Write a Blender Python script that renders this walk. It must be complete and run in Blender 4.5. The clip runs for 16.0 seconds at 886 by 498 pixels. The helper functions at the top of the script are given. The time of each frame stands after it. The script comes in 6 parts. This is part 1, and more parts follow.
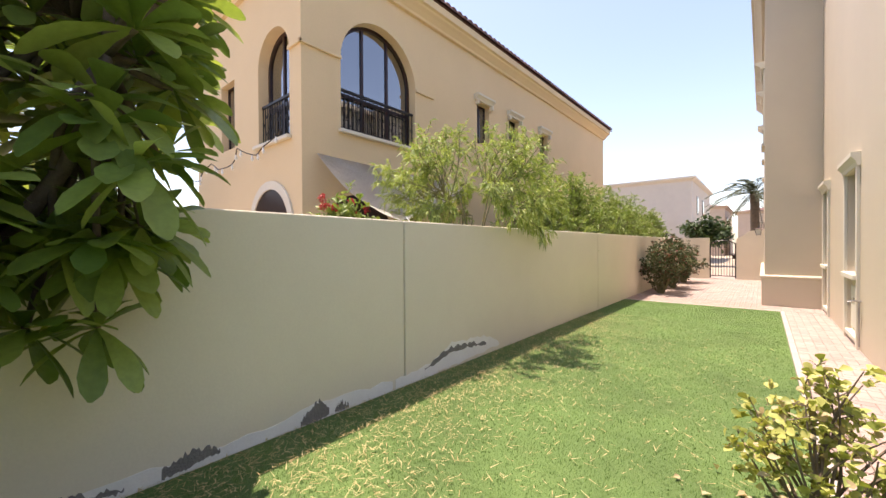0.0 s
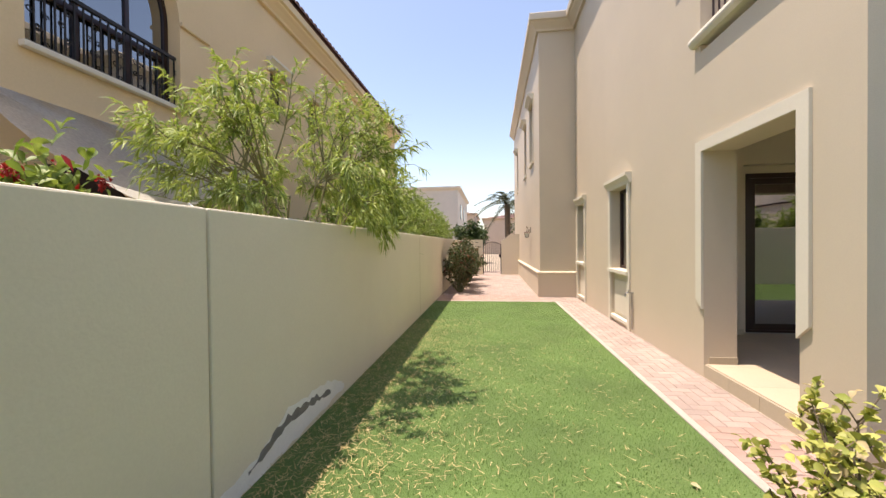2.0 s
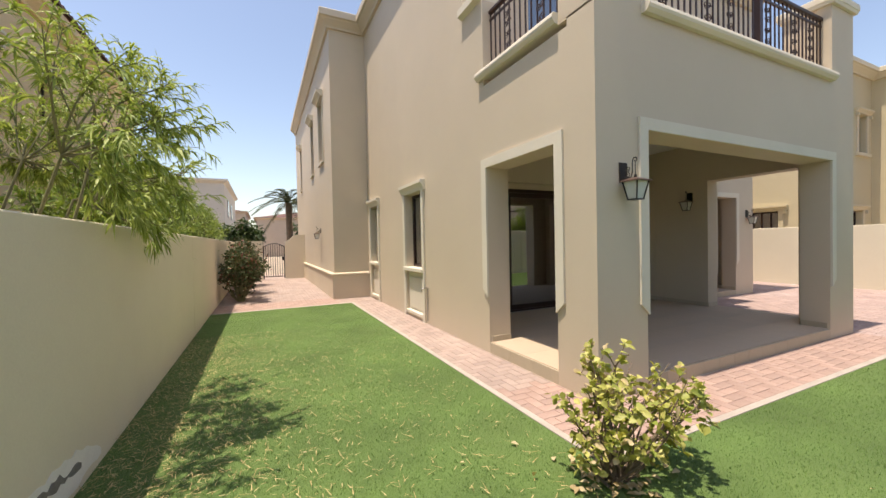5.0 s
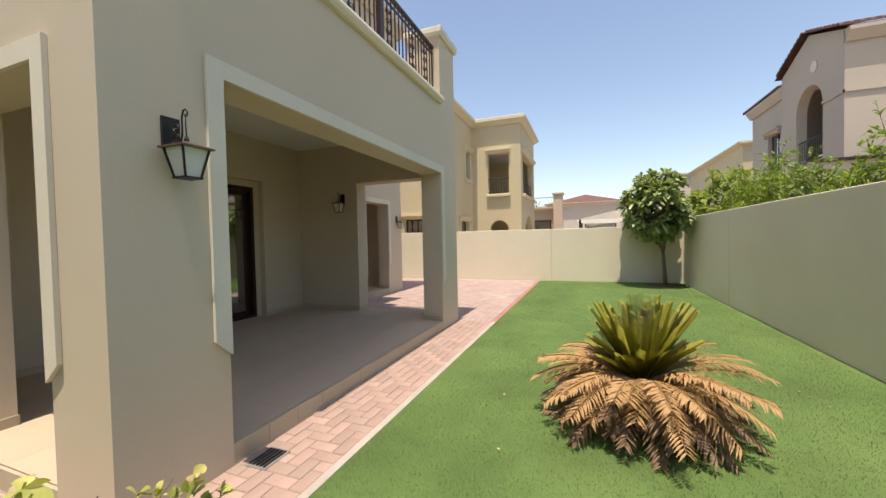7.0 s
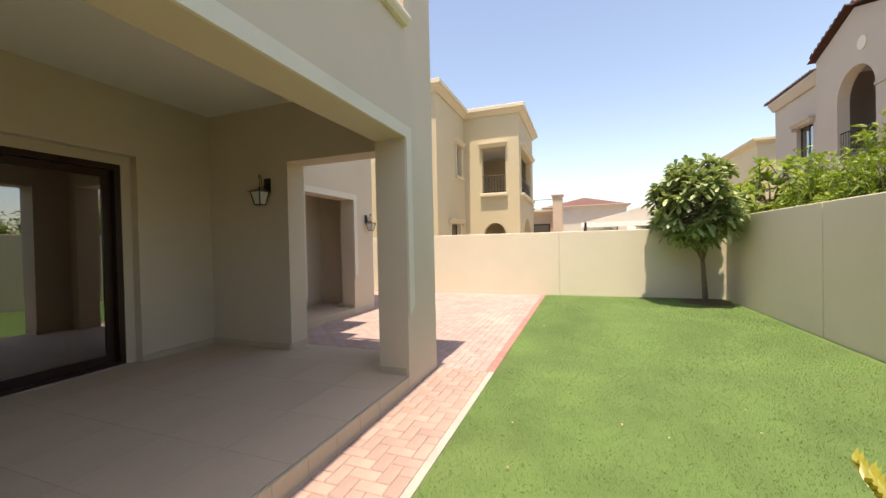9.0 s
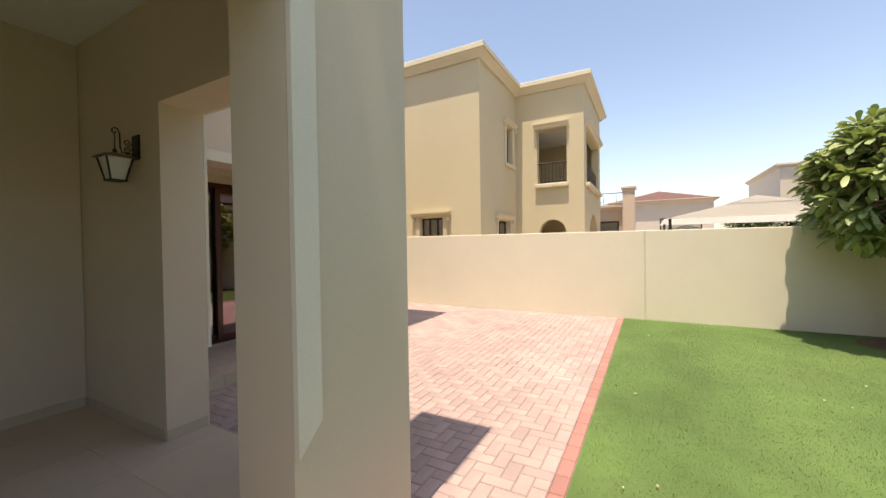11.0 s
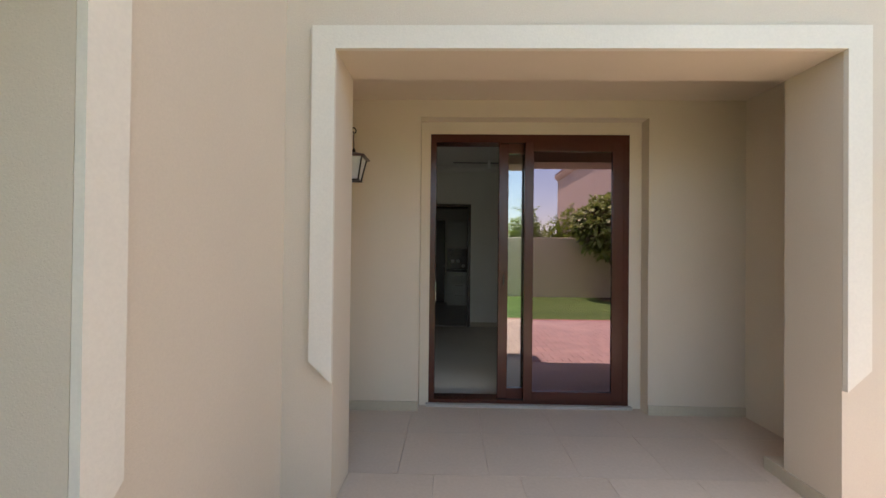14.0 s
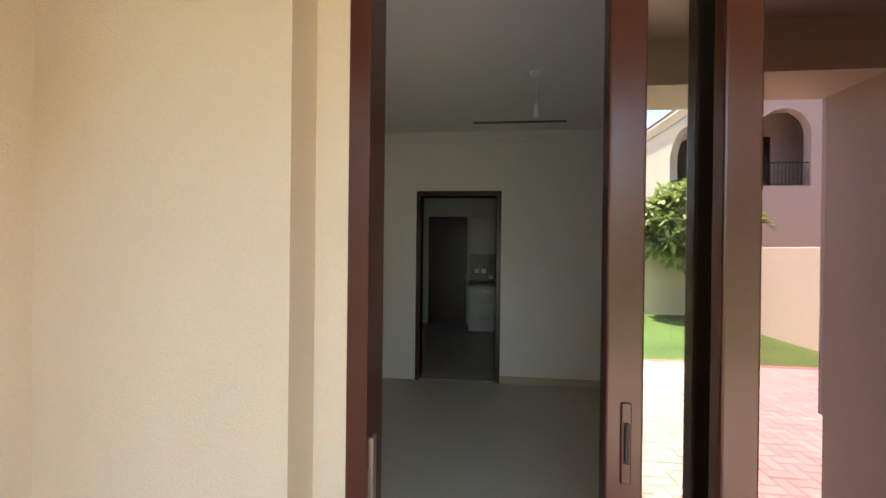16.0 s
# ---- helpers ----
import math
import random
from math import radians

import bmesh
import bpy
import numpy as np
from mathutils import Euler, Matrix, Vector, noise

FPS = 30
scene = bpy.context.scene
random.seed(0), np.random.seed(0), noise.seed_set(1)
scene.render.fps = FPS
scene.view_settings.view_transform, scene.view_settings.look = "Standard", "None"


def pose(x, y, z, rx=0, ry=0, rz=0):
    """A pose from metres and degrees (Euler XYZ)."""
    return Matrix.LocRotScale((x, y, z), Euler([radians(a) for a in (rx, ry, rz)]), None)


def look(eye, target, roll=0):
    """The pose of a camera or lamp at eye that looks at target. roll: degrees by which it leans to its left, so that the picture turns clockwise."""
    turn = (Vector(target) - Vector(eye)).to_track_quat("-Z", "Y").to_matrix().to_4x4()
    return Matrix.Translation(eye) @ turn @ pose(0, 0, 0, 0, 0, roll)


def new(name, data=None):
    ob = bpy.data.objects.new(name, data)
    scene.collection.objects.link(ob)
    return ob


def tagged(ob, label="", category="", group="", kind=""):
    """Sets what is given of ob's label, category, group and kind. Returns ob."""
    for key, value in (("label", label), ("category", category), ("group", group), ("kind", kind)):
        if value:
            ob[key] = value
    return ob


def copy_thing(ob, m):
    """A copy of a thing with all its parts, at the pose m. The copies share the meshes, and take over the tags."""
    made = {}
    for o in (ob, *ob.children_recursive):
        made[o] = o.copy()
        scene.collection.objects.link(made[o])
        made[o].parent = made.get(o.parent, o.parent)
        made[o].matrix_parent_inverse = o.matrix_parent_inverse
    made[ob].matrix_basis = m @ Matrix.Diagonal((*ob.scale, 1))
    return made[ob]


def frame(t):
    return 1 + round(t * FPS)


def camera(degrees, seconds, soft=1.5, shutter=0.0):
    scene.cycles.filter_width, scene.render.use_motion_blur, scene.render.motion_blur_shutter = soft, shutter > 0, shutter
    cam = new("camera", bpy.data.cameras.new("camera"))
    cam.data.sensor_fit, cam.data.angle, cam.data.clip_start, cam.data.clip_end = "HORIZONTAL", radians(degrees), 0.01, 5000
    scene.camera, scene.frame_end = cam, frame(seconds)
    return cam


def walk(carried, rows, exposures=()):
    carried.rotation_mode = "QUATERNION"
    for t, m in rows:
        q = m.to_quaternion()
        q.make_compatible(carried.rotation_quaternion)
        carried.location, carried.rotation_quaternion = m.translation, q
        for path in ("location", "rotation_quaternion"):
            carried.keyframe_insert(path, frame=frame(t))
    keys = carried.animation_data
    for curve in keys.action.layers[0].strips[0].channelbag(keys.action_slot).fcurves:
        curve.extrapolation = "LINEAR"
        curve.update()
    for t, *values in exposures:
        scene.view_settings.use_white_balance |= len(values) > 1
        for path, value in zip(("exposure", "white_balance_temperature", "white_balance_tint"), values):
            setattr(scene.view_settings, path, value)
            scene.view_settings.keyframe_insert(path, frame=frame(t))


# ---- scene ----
cam = camera(99.2, 16.0)
PATH = [
    (0, (-0.034, 0.202, 1.456), (-1.328, 1.727, 1.44), -0.34),
    (0.5, (-0.421, 0.351, 1.473), (-1.438, 2.073, 1.454), -0.53),
    (1, (-0.765, 0.545, 1.486), (-1.488, 2.41, 1.463), -0.79),
    (1.5, (-1.036, 0.871, 1.507), (-1.533, 2.808, 1.482), -0.67),
    (2, (-1.361, 1.072, 1.509), (-1.616, 3.055, 1.486), -0.60),
    (2.5, (-1.624, 1.295, 1.479), (-1.622, 3.295, 1.46), -0.64),
    (3, (-1.836, 1.466, 1.488), (-1.659, 3.459, 1.472), -0.70),
    (3.2, (-1.952, 1.476, 1.482), (-1.729, 3.463, 1.467), -0.64),
    (5.3, (-1.682, 1.241, 1.525), (-0.662, 2.961, 1.485), -1.26),
    (5.5, (-1.533, 1.292, 1.511), (-0.398, 2.937, 1.468), -1.27),
    (6, (-1.139, 1.33, 1.543), (0.329, 2.687, 1.478), -1.18),
    (6.5, (-0.659, 1.355, 1.493), (1.062, 2.372, 1.436), -1.42),
    (7, (-0.167, 1.503, 1.504), (1.699, 2.222, 1.45), -1.24),
    (7.5, (0.303, 1.687, 1.519), (2.208, 2.291, 1.469), -1.16),
    (8, (0.869, 1.807, 1.518), (2.775, 2.413, 1.47), -1.23),
    (8.5, (1.446, 1.938, 1.492), (3.337, 2.589, 1.455), -1.23),
    (10.8, (4.547, 2.551, 1.531), (6.331, 3.455, 1.505), -1.11),
    (11, (4.68, 2.59, 1.561), (6.434, 3.551, 1.532), -0.90),
    (11.5, (5.318, 2.754, 1.517), (6.988, 3.854, 1.495), -0.69),
    (12, (5.926, 3.031, 1.455), (7.452, 4.322, 1.446), -0.39),
    (12.5, (6.424, 3.256, 1.442), (7.71, 4.788, 1.45), -0.41),
    (13, (6.814, 3.746, 1.478), (7.531, 5.613, 1.473), 0.04),
    (13.5, (7.068, 4.26, 1.48), (7.352, 6.239, 1.493), 0.69),
    (14, (7.27, 4.844, 1.468), (7.232, 6.843, 1.483), 0.62),
    (14.5, (7.297, 5.557, 1.541), (7.09, 7.546, 1.533), 0.91),
    (15, (7.354, 6.175, 1.54), (7.138, 8.163, 1.535), 0.68),
    (15.5, (7.399, 6.778, 1.566), (7.192, 8.767, 1.559), 0.66),
    (16, (7.403, 7.275, 1.67), (7.206, 9.266, 1.664), 0.67),
]
EXPOSURES = [(0, 1.46, 7400, 23), (1, 1.2, 7400, 20), (2, 1.2, 7400, 19), (3, 1.05, 7400, 17), (5.5, 0.95, 7500, 15), (6.5, 0.9, 7500, 13), (7.5, 0.98, 7500, 13), (8.5, 1.25, 7900, 16), (11, 1.12, 7800, 15),
             (12, 0.95, 7200, 13), (12.5, 0.87, 6900, 11), (13, 1.5, 6950, 11), (13.5, 1.88, 7000, 11), (14.5, 2.65, 7200, 8), (15, 3.0, 7500, 9), (15.5, 3.35, 8300, 9), (16, 3.58, 7300, 6)]
walk(cam, [(t, look(e, g, r)) for t, e, g, r in PATH], EXPOSURES)

# ---- world, sun, exposure ----
SUN_TO = Vector((-0.236, -0.012, 1.0)).normalized()
world = bpy.data.worlds.new("sky")
scene.world = world
world.use_nodes = True
wn = world.node_tree
sky = wn.nodes.new("ShaderNodeTexSky")
sky.sky_type = 'NISHITA'
sky.sun_disc = False
sky.sun_elevation = math.asin(SUN_TO.z)
sky.sun_rotation = math.atan2(SUN_TO.x, SUN_TO.y)
sky.altitude = 0
sky.air_density = 1.0
sky.dust_density = 1.1
sky.ozone_density = 1.2
wn.nodes["Background"].inputs["Strength"].default_value = 0.125
wn.links.new(sky.outputs["Color"], wn.nodes["Background"].inputs["Color"])
sun = new("sun", bpy.data.lights.new("sun", 'SUN'))
sun.data.energy = 3.2
sun.data.angle = radians(0.53)
sun.data.color = (1.0, 0.95, 0.87)
sun.matrix_world = look(SUN_TO * 60, (0, 0, 0))
# added fill lamp in the open porch door, brightens the room beyond the sky's light
door_fill = new("door_sky_light", bpy.data.lights.new("door_sky_light", 'AREA'))
door_fill.data.shape = 'RECTANGLE'
door_fill.data.size, door_fill.data.size_y = 0.7, 2.0
door_fill.data.energy = 0.48
door_fill.data.color = (0.94, 0.98, 1.0)
door_fill.matrix_world = look((7.36, 8.42, 1.2), (7.36, 11.0, 1.5))

# ---- materials ----


def nodes_of(name):
    m = bpy.data.materials.new(name)
    m.use_nodes = True
    nt = m.node_tree
    return m, nt, nt.nodes["Principled BSDF"]


def noise_tex(nt, scale, detail=4.0, rough=0.55, stretch=None):
    tc = nt.nodes.new("ShaderNodeTexCoord")
    n = nt.nodes.new("ShaderNodeTexNoise")
    n.inputs["Scale"].default_value = scale
    n.inputs["Detail"].default_value = detail
    n.inputs["Roughness"].default_value = rough
    if stretch:
        mp = nt.nodes.new("ShaderNodeMapping")
        mp.inputs["Scale"].default_value = stretch
        nt.links.new(tc.outputs["Object"], mp.inputs["Vector"])
        nt.links.new(mp.outputs["Vector"], n.inputs["Vector"])
    else:
        nt.links.new(tc.outputs["Object"], n.inputs["Vector"])
    return n


def ramp(nt, src, stops):
    r = nt.nodes.new("ShaderNodeValToRGB")
    el = r.color_ramp.elements
    while len(el) < len(stops):
        el.new(0.5)
    for e, (p, c) in zip(el, stops):
        e.position, e.color = p, (*c, 1)
    nt.links.new(src, r.inputs["Fac"])
    return r


def mixed(nt, kind, fac, a, b):
    m = nt.nodes.new("ShaderNodeMix")
    m.data_type, m.blend_type = 'RGBA', kind
    for sock, v in ((m.inputs["Factor"], fac), (m.inputs[6], a), (m.inputs[7], b)):
        if isinstance(v, (int, float)):
            sock.default_value = v
        elif isinstance(v, tuple):
            sock.default_value = (*v, 1)
        else:
            nt.links.new(v, sock)
    return m.outputs[2]


def scaled(c, f):
    return tuple(min(1.0, v * f) for v in c)


def surface(name, c, rough=0.8, metal=0.0, big=1.3, small=40.0, vary=0.12, bump=0.15, bump_scale=90.0, depth=0.004,
            per_object=0.0, per_island=0.0, spec=0.5, stain=None, stain_amount=0.0, stretch=None, granules=0.0):
    """A painted, cast or grown surface: broad mottling, fine grain, relief and, where asked, a change from piece to piece."""
    m, nt, b = nodes_of(name)
    n1 = noise_tex(nt, big, 5.0, 0.6, stretch)
    n2 = noise_tex(nt, small, 3.0)
    r1 = ramp(nt, n1.outputs["Fac"], [(0.25, scaled(c, 1 - vary)), (0.75, scaled(c, 1 + vary * 0.6))])
    r2 = ramp(nt, n2.outputs["Fac"], [(0.3, (1 - vary * 0.7,) * 3), (0.7, (1.0, 1.0, 1.0))])
    col = mixed(nt, 'MULTIPLY', 1.0, r1.outputs["Color"], r2.outputs["Color"])
    if stain:
        n3 = noise_tex(nt, big * 0.45, 6.0, 0.65)
        mask = ramp(nt, n3.outputs["Fac"], [(0.48, (0, 0, 0)), (0.72, (stain_amount,) * 3)])
        col = mixed(nt, 'MIX', mask.outputs["Color"], col, stain)
    if per_object or per_island:
        if per_object:
            src = nt.nodes.new("ShaderNodeObjectInfo").outputs["Random"]
        else:
            src = nt.nodes.new("ShaderNodeNewGeometry").outputs["Random Per Island"]
        v = per_object or per_island
        r3 = ramp(nt, src, [(0.0, (1 - v, 1 - v * 0.95, 1 - v * 0.9)), (1.0, (1.0, 1.0, 1.0))])
        col = mixed(nt, 'MULTIPLY', 1.0, col, r3.outputs["Color"])
    nt.links.new(col, b.inputs["Base Color"])
    b.inputs["Roughness"].default_value = rough
    b.inputs["Metallic"].default_value = metal
    b.inputs["Specular IOR Level"].default_value = spec
    if bump:
        nb = noise_tex(nt, bump_scale, 4.0)
        bp = nt.nodes.new("ShaderNodeBump")
        bp.inputs["Strength"].default_value = bump
        bp.inputs["Distance"].default_value = depth
        nt.links.new(nb.outputs["Fac"], bp.inputs["Height"])
        last = bp
        if granules:
            tc = nt.nodes.new("ShaderNodeTexCoord")
            vo = nt.nodes.new("ShaderNodeTexVoronoi")
            vo.inputs["Scale"].default_value = 125.0
            nt.links.new(tc.outputs["Object"], vo.inputs["Vector"])
            gr = ramp(nt, vo.outputs["Distance"], [(0.06, (1, 1, 1)), (0.30, (0, 0, 0))])
            last = nt.nodes.new("ShaderNodeBump")
            last.inputs["Strength"].default_value = granules
            last.inputs["Distance"].default_value = 0.004
            nt.links.new(gr.outputs["Color"], last.inputs["Height"])
            nt.links.new(bp.outputs["Normal"], last.inputs["Normal"])
        nt.links.new(last.outputs["Normal"], b.inputs["Normal"])
    return m


def leaf_material(name, dark, light, rough=0.45, thin=0.25, spec=0.4, through_tint=(1.0, 1.0, 0.55)):
    """Leaves: each one its own shade, with light passing through."""
    m, nt, b = nodes_of(name)
    isl = nt.nodes.new("ShaderNodeNewGeometry").outputs["Random Per Island"]
    r = ramp(nt, isl, [(0.0, dark), (0.55, tuple((a + c) / 2 for a, c in zip(dark, light))), (1.0, light)])
    n = noise_tex(nt, 30.0, 3.0)
    g = ramp(nt, n.outputs["Fac"], [(0.3, (0.8, 0.8, 0.8)), (0.7, (1.0, 1.0, 1.0))])
    col = mixed(nt, 'MULTIPLY', 1.0, r.outputs["Color"], g.outputs["Color"])
    nt.links.new(col, b.inputs["Base Color"])
    b.inputs["Roughness"].default_value = rough
    b.inputs["Specular IOR Level"].default_value = spec
    tr = nt.nodes.new("ShaderNodeBsdfTranslucent")
    nt.links.new(mixed(nt, 'MULTIPLY', 1.0, col, through_tint), tr.inputs["Color"])
    mx = nt.nodes.new("ShaderNodeMixShader")
    mx.inputs["Fac"].default_value = thin
    nt.links.new(b.outputs["BSDF"], mx.inputs[1])
    nt.links.new(tr.outputs["BSDF"], mx.inputs[2])
    nt.links.new(mx.outputs["Shader"], nt.nodes["Material Output"].inputs["Surface"])
    return m


def glass_material(name, tint, rough=0.0, mirror=0.3, sheen=(0.95, 0.95, 0.95)):
    """Coated sheet glass: passes tinted light and mirrors part of it."""
    m, nt, b = nodes_of(name)
    t = nt.nodes.new("ShaderNodeBsdfTransparent")
    t.inputs["Color"].default_value = (*tint, 1)
    g = nt.nodes.new("ShaderNodeBsdfGlossy")
    g.inputs["Roughness"].default_value = rough
    g.inputs["Color"].default_value = (*sheen, 1)
    lw = nt.nodes.new("ShaderNodeFresnel")
    lw.inputs["IOR"].default_value = 1.5
    add = nt.nodes.new("ShaderNodeMath")
    add.operation, add.use_clamp = 'ADD', True
    add.inputs[1].default_value = mirror
    nt.links.new(lw.outputs["Fac"], add.inputs[0])
    mx = nt.nodes.new("ShaderNodeMixShader")
    nt.links.new(add.outputs["Value"], mx.inputs["Fac"])
    nt.links.new(t.outputs["BSDF"], mx.inputs[1])
    nt.links.new(g.outputs["BSDF"], mx.inputs[2])
    nt.links.new(mx.outputs["Shader"], nt.nodes["Material Output"].inputs["Surface"])
    return m


M_house = surface("house_render_paint", (0.59, 0.505, 0.385), 0.62, vary=0.07, big=0.5, small=120, bump=0.28, bump_scale=150, depth=0.005, granules=0.25, spec=0.35, stain=(0.53, 0.455, 0.345), stain_amount=0.4)
M_trim = surface("cream_trim_paint", (0.68, 0.63, 0.52), 0.75, vary=0.07, big=1.0, small=80, bump=0.3, bump_scale=90)
M_gwall = surface("garden_wall_paint", (0.72, 0.66, 0.515), 0.85, vary=0.06, big=0.5, small=60, bump=0.25, bump_scale=60,
                  stain=(0.60, 0.54, 0.42), stain_amount=0.4)
M_nbr_w = surface("ochre_render_paint", (0.70, 0.54, 0.33), 0.85, vary=0.07, big=0.4, small=50, bump=0.25)
M_nbr_e = surface("butter_render_paint", (0.58, 0.50, 0.33), 0.85, vary=0.06, big=0.4, small=50, bump=0.25)
M_nbr_s = surface("greige_render_paint", (0.47, 0.41, 0.34), 0.85, vary=0.06, big=0.4, small=50, bump=0.25)
M_trim_e = surface("pale_butter_trim", (0.64, 0.57, 0.42), 0.85, vary=0.05, big=0.8, small=50, bump=0.2)
M_far = surface("far_house_paint", (0.55, 0.44, 0.34), 0.85, vary=0.05, bump=0)
M_far2 = surface("far_white_paint", (0.62, 0.56, 0.48), 0.85, vary=0.05, bump=0)
M_rooftile = surface("clay_roof_tile", (0.20, 0.085, 0.06), 0.75, vary=0.3, big=3, small=20, per_object=0.4, bump=0.2)
M_rooftile_j = surface("clay_roof_tile_far", (0.22, 0.095, 0.065), 0.75, vary=0.3, big=3, small=20, per_island=0.4, bump=0.2)
M_ceil = surface("ceiling_white", (0.72, 0.70, 0.66), 0.9, vary=0.03, bump=0.05)
M_room = surface("room_paint", (0.76, 0.74, 0.68), 0.85, vary=0.03, bump=0.05)
M_porch = surface("porch_floor_tile", (0.55, 0.43, 0.315), 0.62, vary=0.1, big=1.2, small=50, bump=0.08,
                  stain=(0.30, 0.26, 0.21), stain_amount=0.5, per_object=0.06)
M_grout = surface("grout", (0.36, 0.30, 0.24), 0.9, vary=0.1)
M_skirt = surface("skirting_tile", (0.47, 0.40, 0.29), 0.5, vary=0.08, bump=0.05)
M_inner_floor = surface("indoor_floor_tile", (0.50, 0.46, 0.39), 0.35, vary=0.08, bump=0.03, per_object=0.04)
M_paver = surface("red_concrete_paver", (0.43, 0.315, 0.28), 0.9, vary=0.15, big=2.0, small=60, per_object=0.18, bump=0.5,
                  bump_scale=160, depth=0.003, stain=(0.48, 0.40, 0.36), stain_amount=0.5)
M_paver_buff = surface("buff_concrete_paver", (0.42, 0.29, 0.24), 0.9, vary=0.15, big=2.0, small=60, per_object=0.2, bump=0.5,
                       bump_scale=160, depth=0.003, stain=(0.47, 0.36, 0.30), stain_amount=0.5)
M_paver_edge = surface("edge_paver", (0.42, 0.20, 0.165), 0.9, vary=0.15, per_object=0.2, bump=0.5, bump_scale=160, depth=0.003)
M_sand = surface("joint_sand", (0.36, 0.26, 0.22), 0.95, vary=0.2, small=200)
M_concrete = surface("pale_concrete", (0.42, 0.375, 0.325), 0.9, vary=0.18, big=3, small=60, bump=0.4)
M_turf_base = surface("turf_backing", (0.112, 0.196, 0.048), 0.9, vary=0.38, stain=(0.165, 0.235, 0.07), stain_amount=0.45, big=1.1, small=120, bump=0.8, bump_scale=220, depth=0.01)
M_blade = leaf_material("turf_blade", (0.078, 0.172, 0.036), (0.185, 0.31, 0.082), 0.6, 0.15)
M_straw = leaf_material("dry_straw", (0.42, 0.31, 0.13), (0.64, 0.52, 0.27), 0.7, 0.1)
M_soil = surface("brown_soil", (0.13, 0.085, 0.05), 0.95, vary=0.35, big=6, small=60, bump=0.7, depth=0.01)
M_desert = surface("sandy_ground", (0.38, 0.31, 0.23), 0.95, vary=0.15, big=0.3, small=30)
M_frame = surface("dark_brown_aluminium", (0.030, 0.011, 0.008), 0.3, metal=0.0, vary=0.1, bump=0, spec=0.4)
M_frame_red = surface("mahogany_aluminium", (0.066, 0.017, 0.010), 0.27, metal=0.0, vary=0.12, bump=0, spec=0.5)
M_wood = surface("dark_mahogany_door", (0.045, 0.016, 0.010), 0.35, vary=0.3, big=2, small=30, bump=0.1, stretch=(6, 6, 0.6))
M_iron = surface("black_wrought_iron", (0.020, 0.016, 0.013), 0.45, metal=0.3, vary=0.2, bump=0.1)
M_rail = surface("brown_painted_iron", (0.050, 0.026, 0.020), 0.4, metal=0.2, vary=0.2, bump=0.1)
M_glass = glass_material("coated_glass", (0.42, 0.40, 0.38), 0.0, 0.26)
M_glass_red = glass_material("bronze_glass", (0.20, 0.11, 0.10), 0.0, 0.19, (1.0, 0.74, 0.85))
M_glass_up = glass_material("blue_coated_glass", (0.12, 0.12, 0.12), 0.0, 0.30)
M_glass_dark = glass_material("dark_coated_glass", (0.30, 0.29, 0.28), 0.0, 0.26)
M_lamproof = surface("weathered_lamp_roof", (0.16, 0.10, 0.08), 0.4, metal=0.4, vary=0.3, big=12, bump=0.1)
M_lampglass = surface("frosted_lamp_glass", (0.62, 0.63, 0.58), 0.25, vary=0.08, bump=0.05)
# near-black that stands in for the shade of unlit interiors
M_dark = surface("unlit_room_black", (0.03, 0.027, 0.025), 0.9, vary=0.1, bump=0)
M_curtain = surface("grey_blind", (0.24, 0.19, 0.16), 0.8, vary=0.1, bump=0.1)
M_chrome = surface("worn_metal", (0.45, 0.43, 0.40), 0.3, metal=0.9, vary=0.1, bump=0.05)
M_white = surface("white_plastic", (0.75, 0.74, 0.70), 0.4, vary=0.03, bump=0)
M_cement = surface("bare_grey_cement", (0.23, 0.215, 0.195), 0.95, vary=0.25, big=9, small=60, bump=0.9, bump_scale=60, depth=0.01)
M_filler = surface("white_filler_patch", (0.80, 0.785, 0.735), 0.9, vary=0.08, big=5, small=60, bump=0.4)
M_sail = leaf_material("white_shade_sail", (0.78, 0.77, 0.74), (0.82, 0.81, 0.78), 0.8, 0.68, 0.2, (1.0, 1.0, 0.97))
M_mosaic = surface("brown_mosaic_tile", (0.16, 0.12, 0.09), 0.3, vary=0.6, big=14, small=40, bump=0.3, bump_scale=40)
M_bark = surface("grey_brown_bark", (0.20, 0.15, 0.105), 0.9, vary=0.3, big=8, small=60, bump=0.6, depth=0.008)
M_twig = surface("pale_green_twig", (0.20, 0.19, 0.09), 0.8, vary=0.25, bump=0.2)

# ---- mesh helpers ----


def linked(name, bm, material, parent=None, label="", smooth=False):
    me = bpy.data.meshes.new(name)
    bm.normal_update()
    bm.to_mesh(me)
    bm.free()
    me.materials.append(material)
    if smooth:
        for p in me.polygons:
            p.use_smooth = True
    ob = new(name, me)
    if parent:
        ob.parent = parent
    if label:
        tagged(ob, label)
    return ob


def part(name, bm, material, parent, label="", smooth=False):
    return linked(name, bm, material, parent, label, smooth)


def setting(name, bm, material, label, category, smooth=False):
    return tagged(linked(name, bm, material, None, "", smooth), label, category, "", "structure")


def thing(name, label, category, at=(0, 0, 0), group="", turn=0):
    ob = new(name)
    ob.empty_display_size = 0.2
    ob.matrix_basis = pose(*at, 0, 0, turn)
    return tagged(ob, label, category, group)


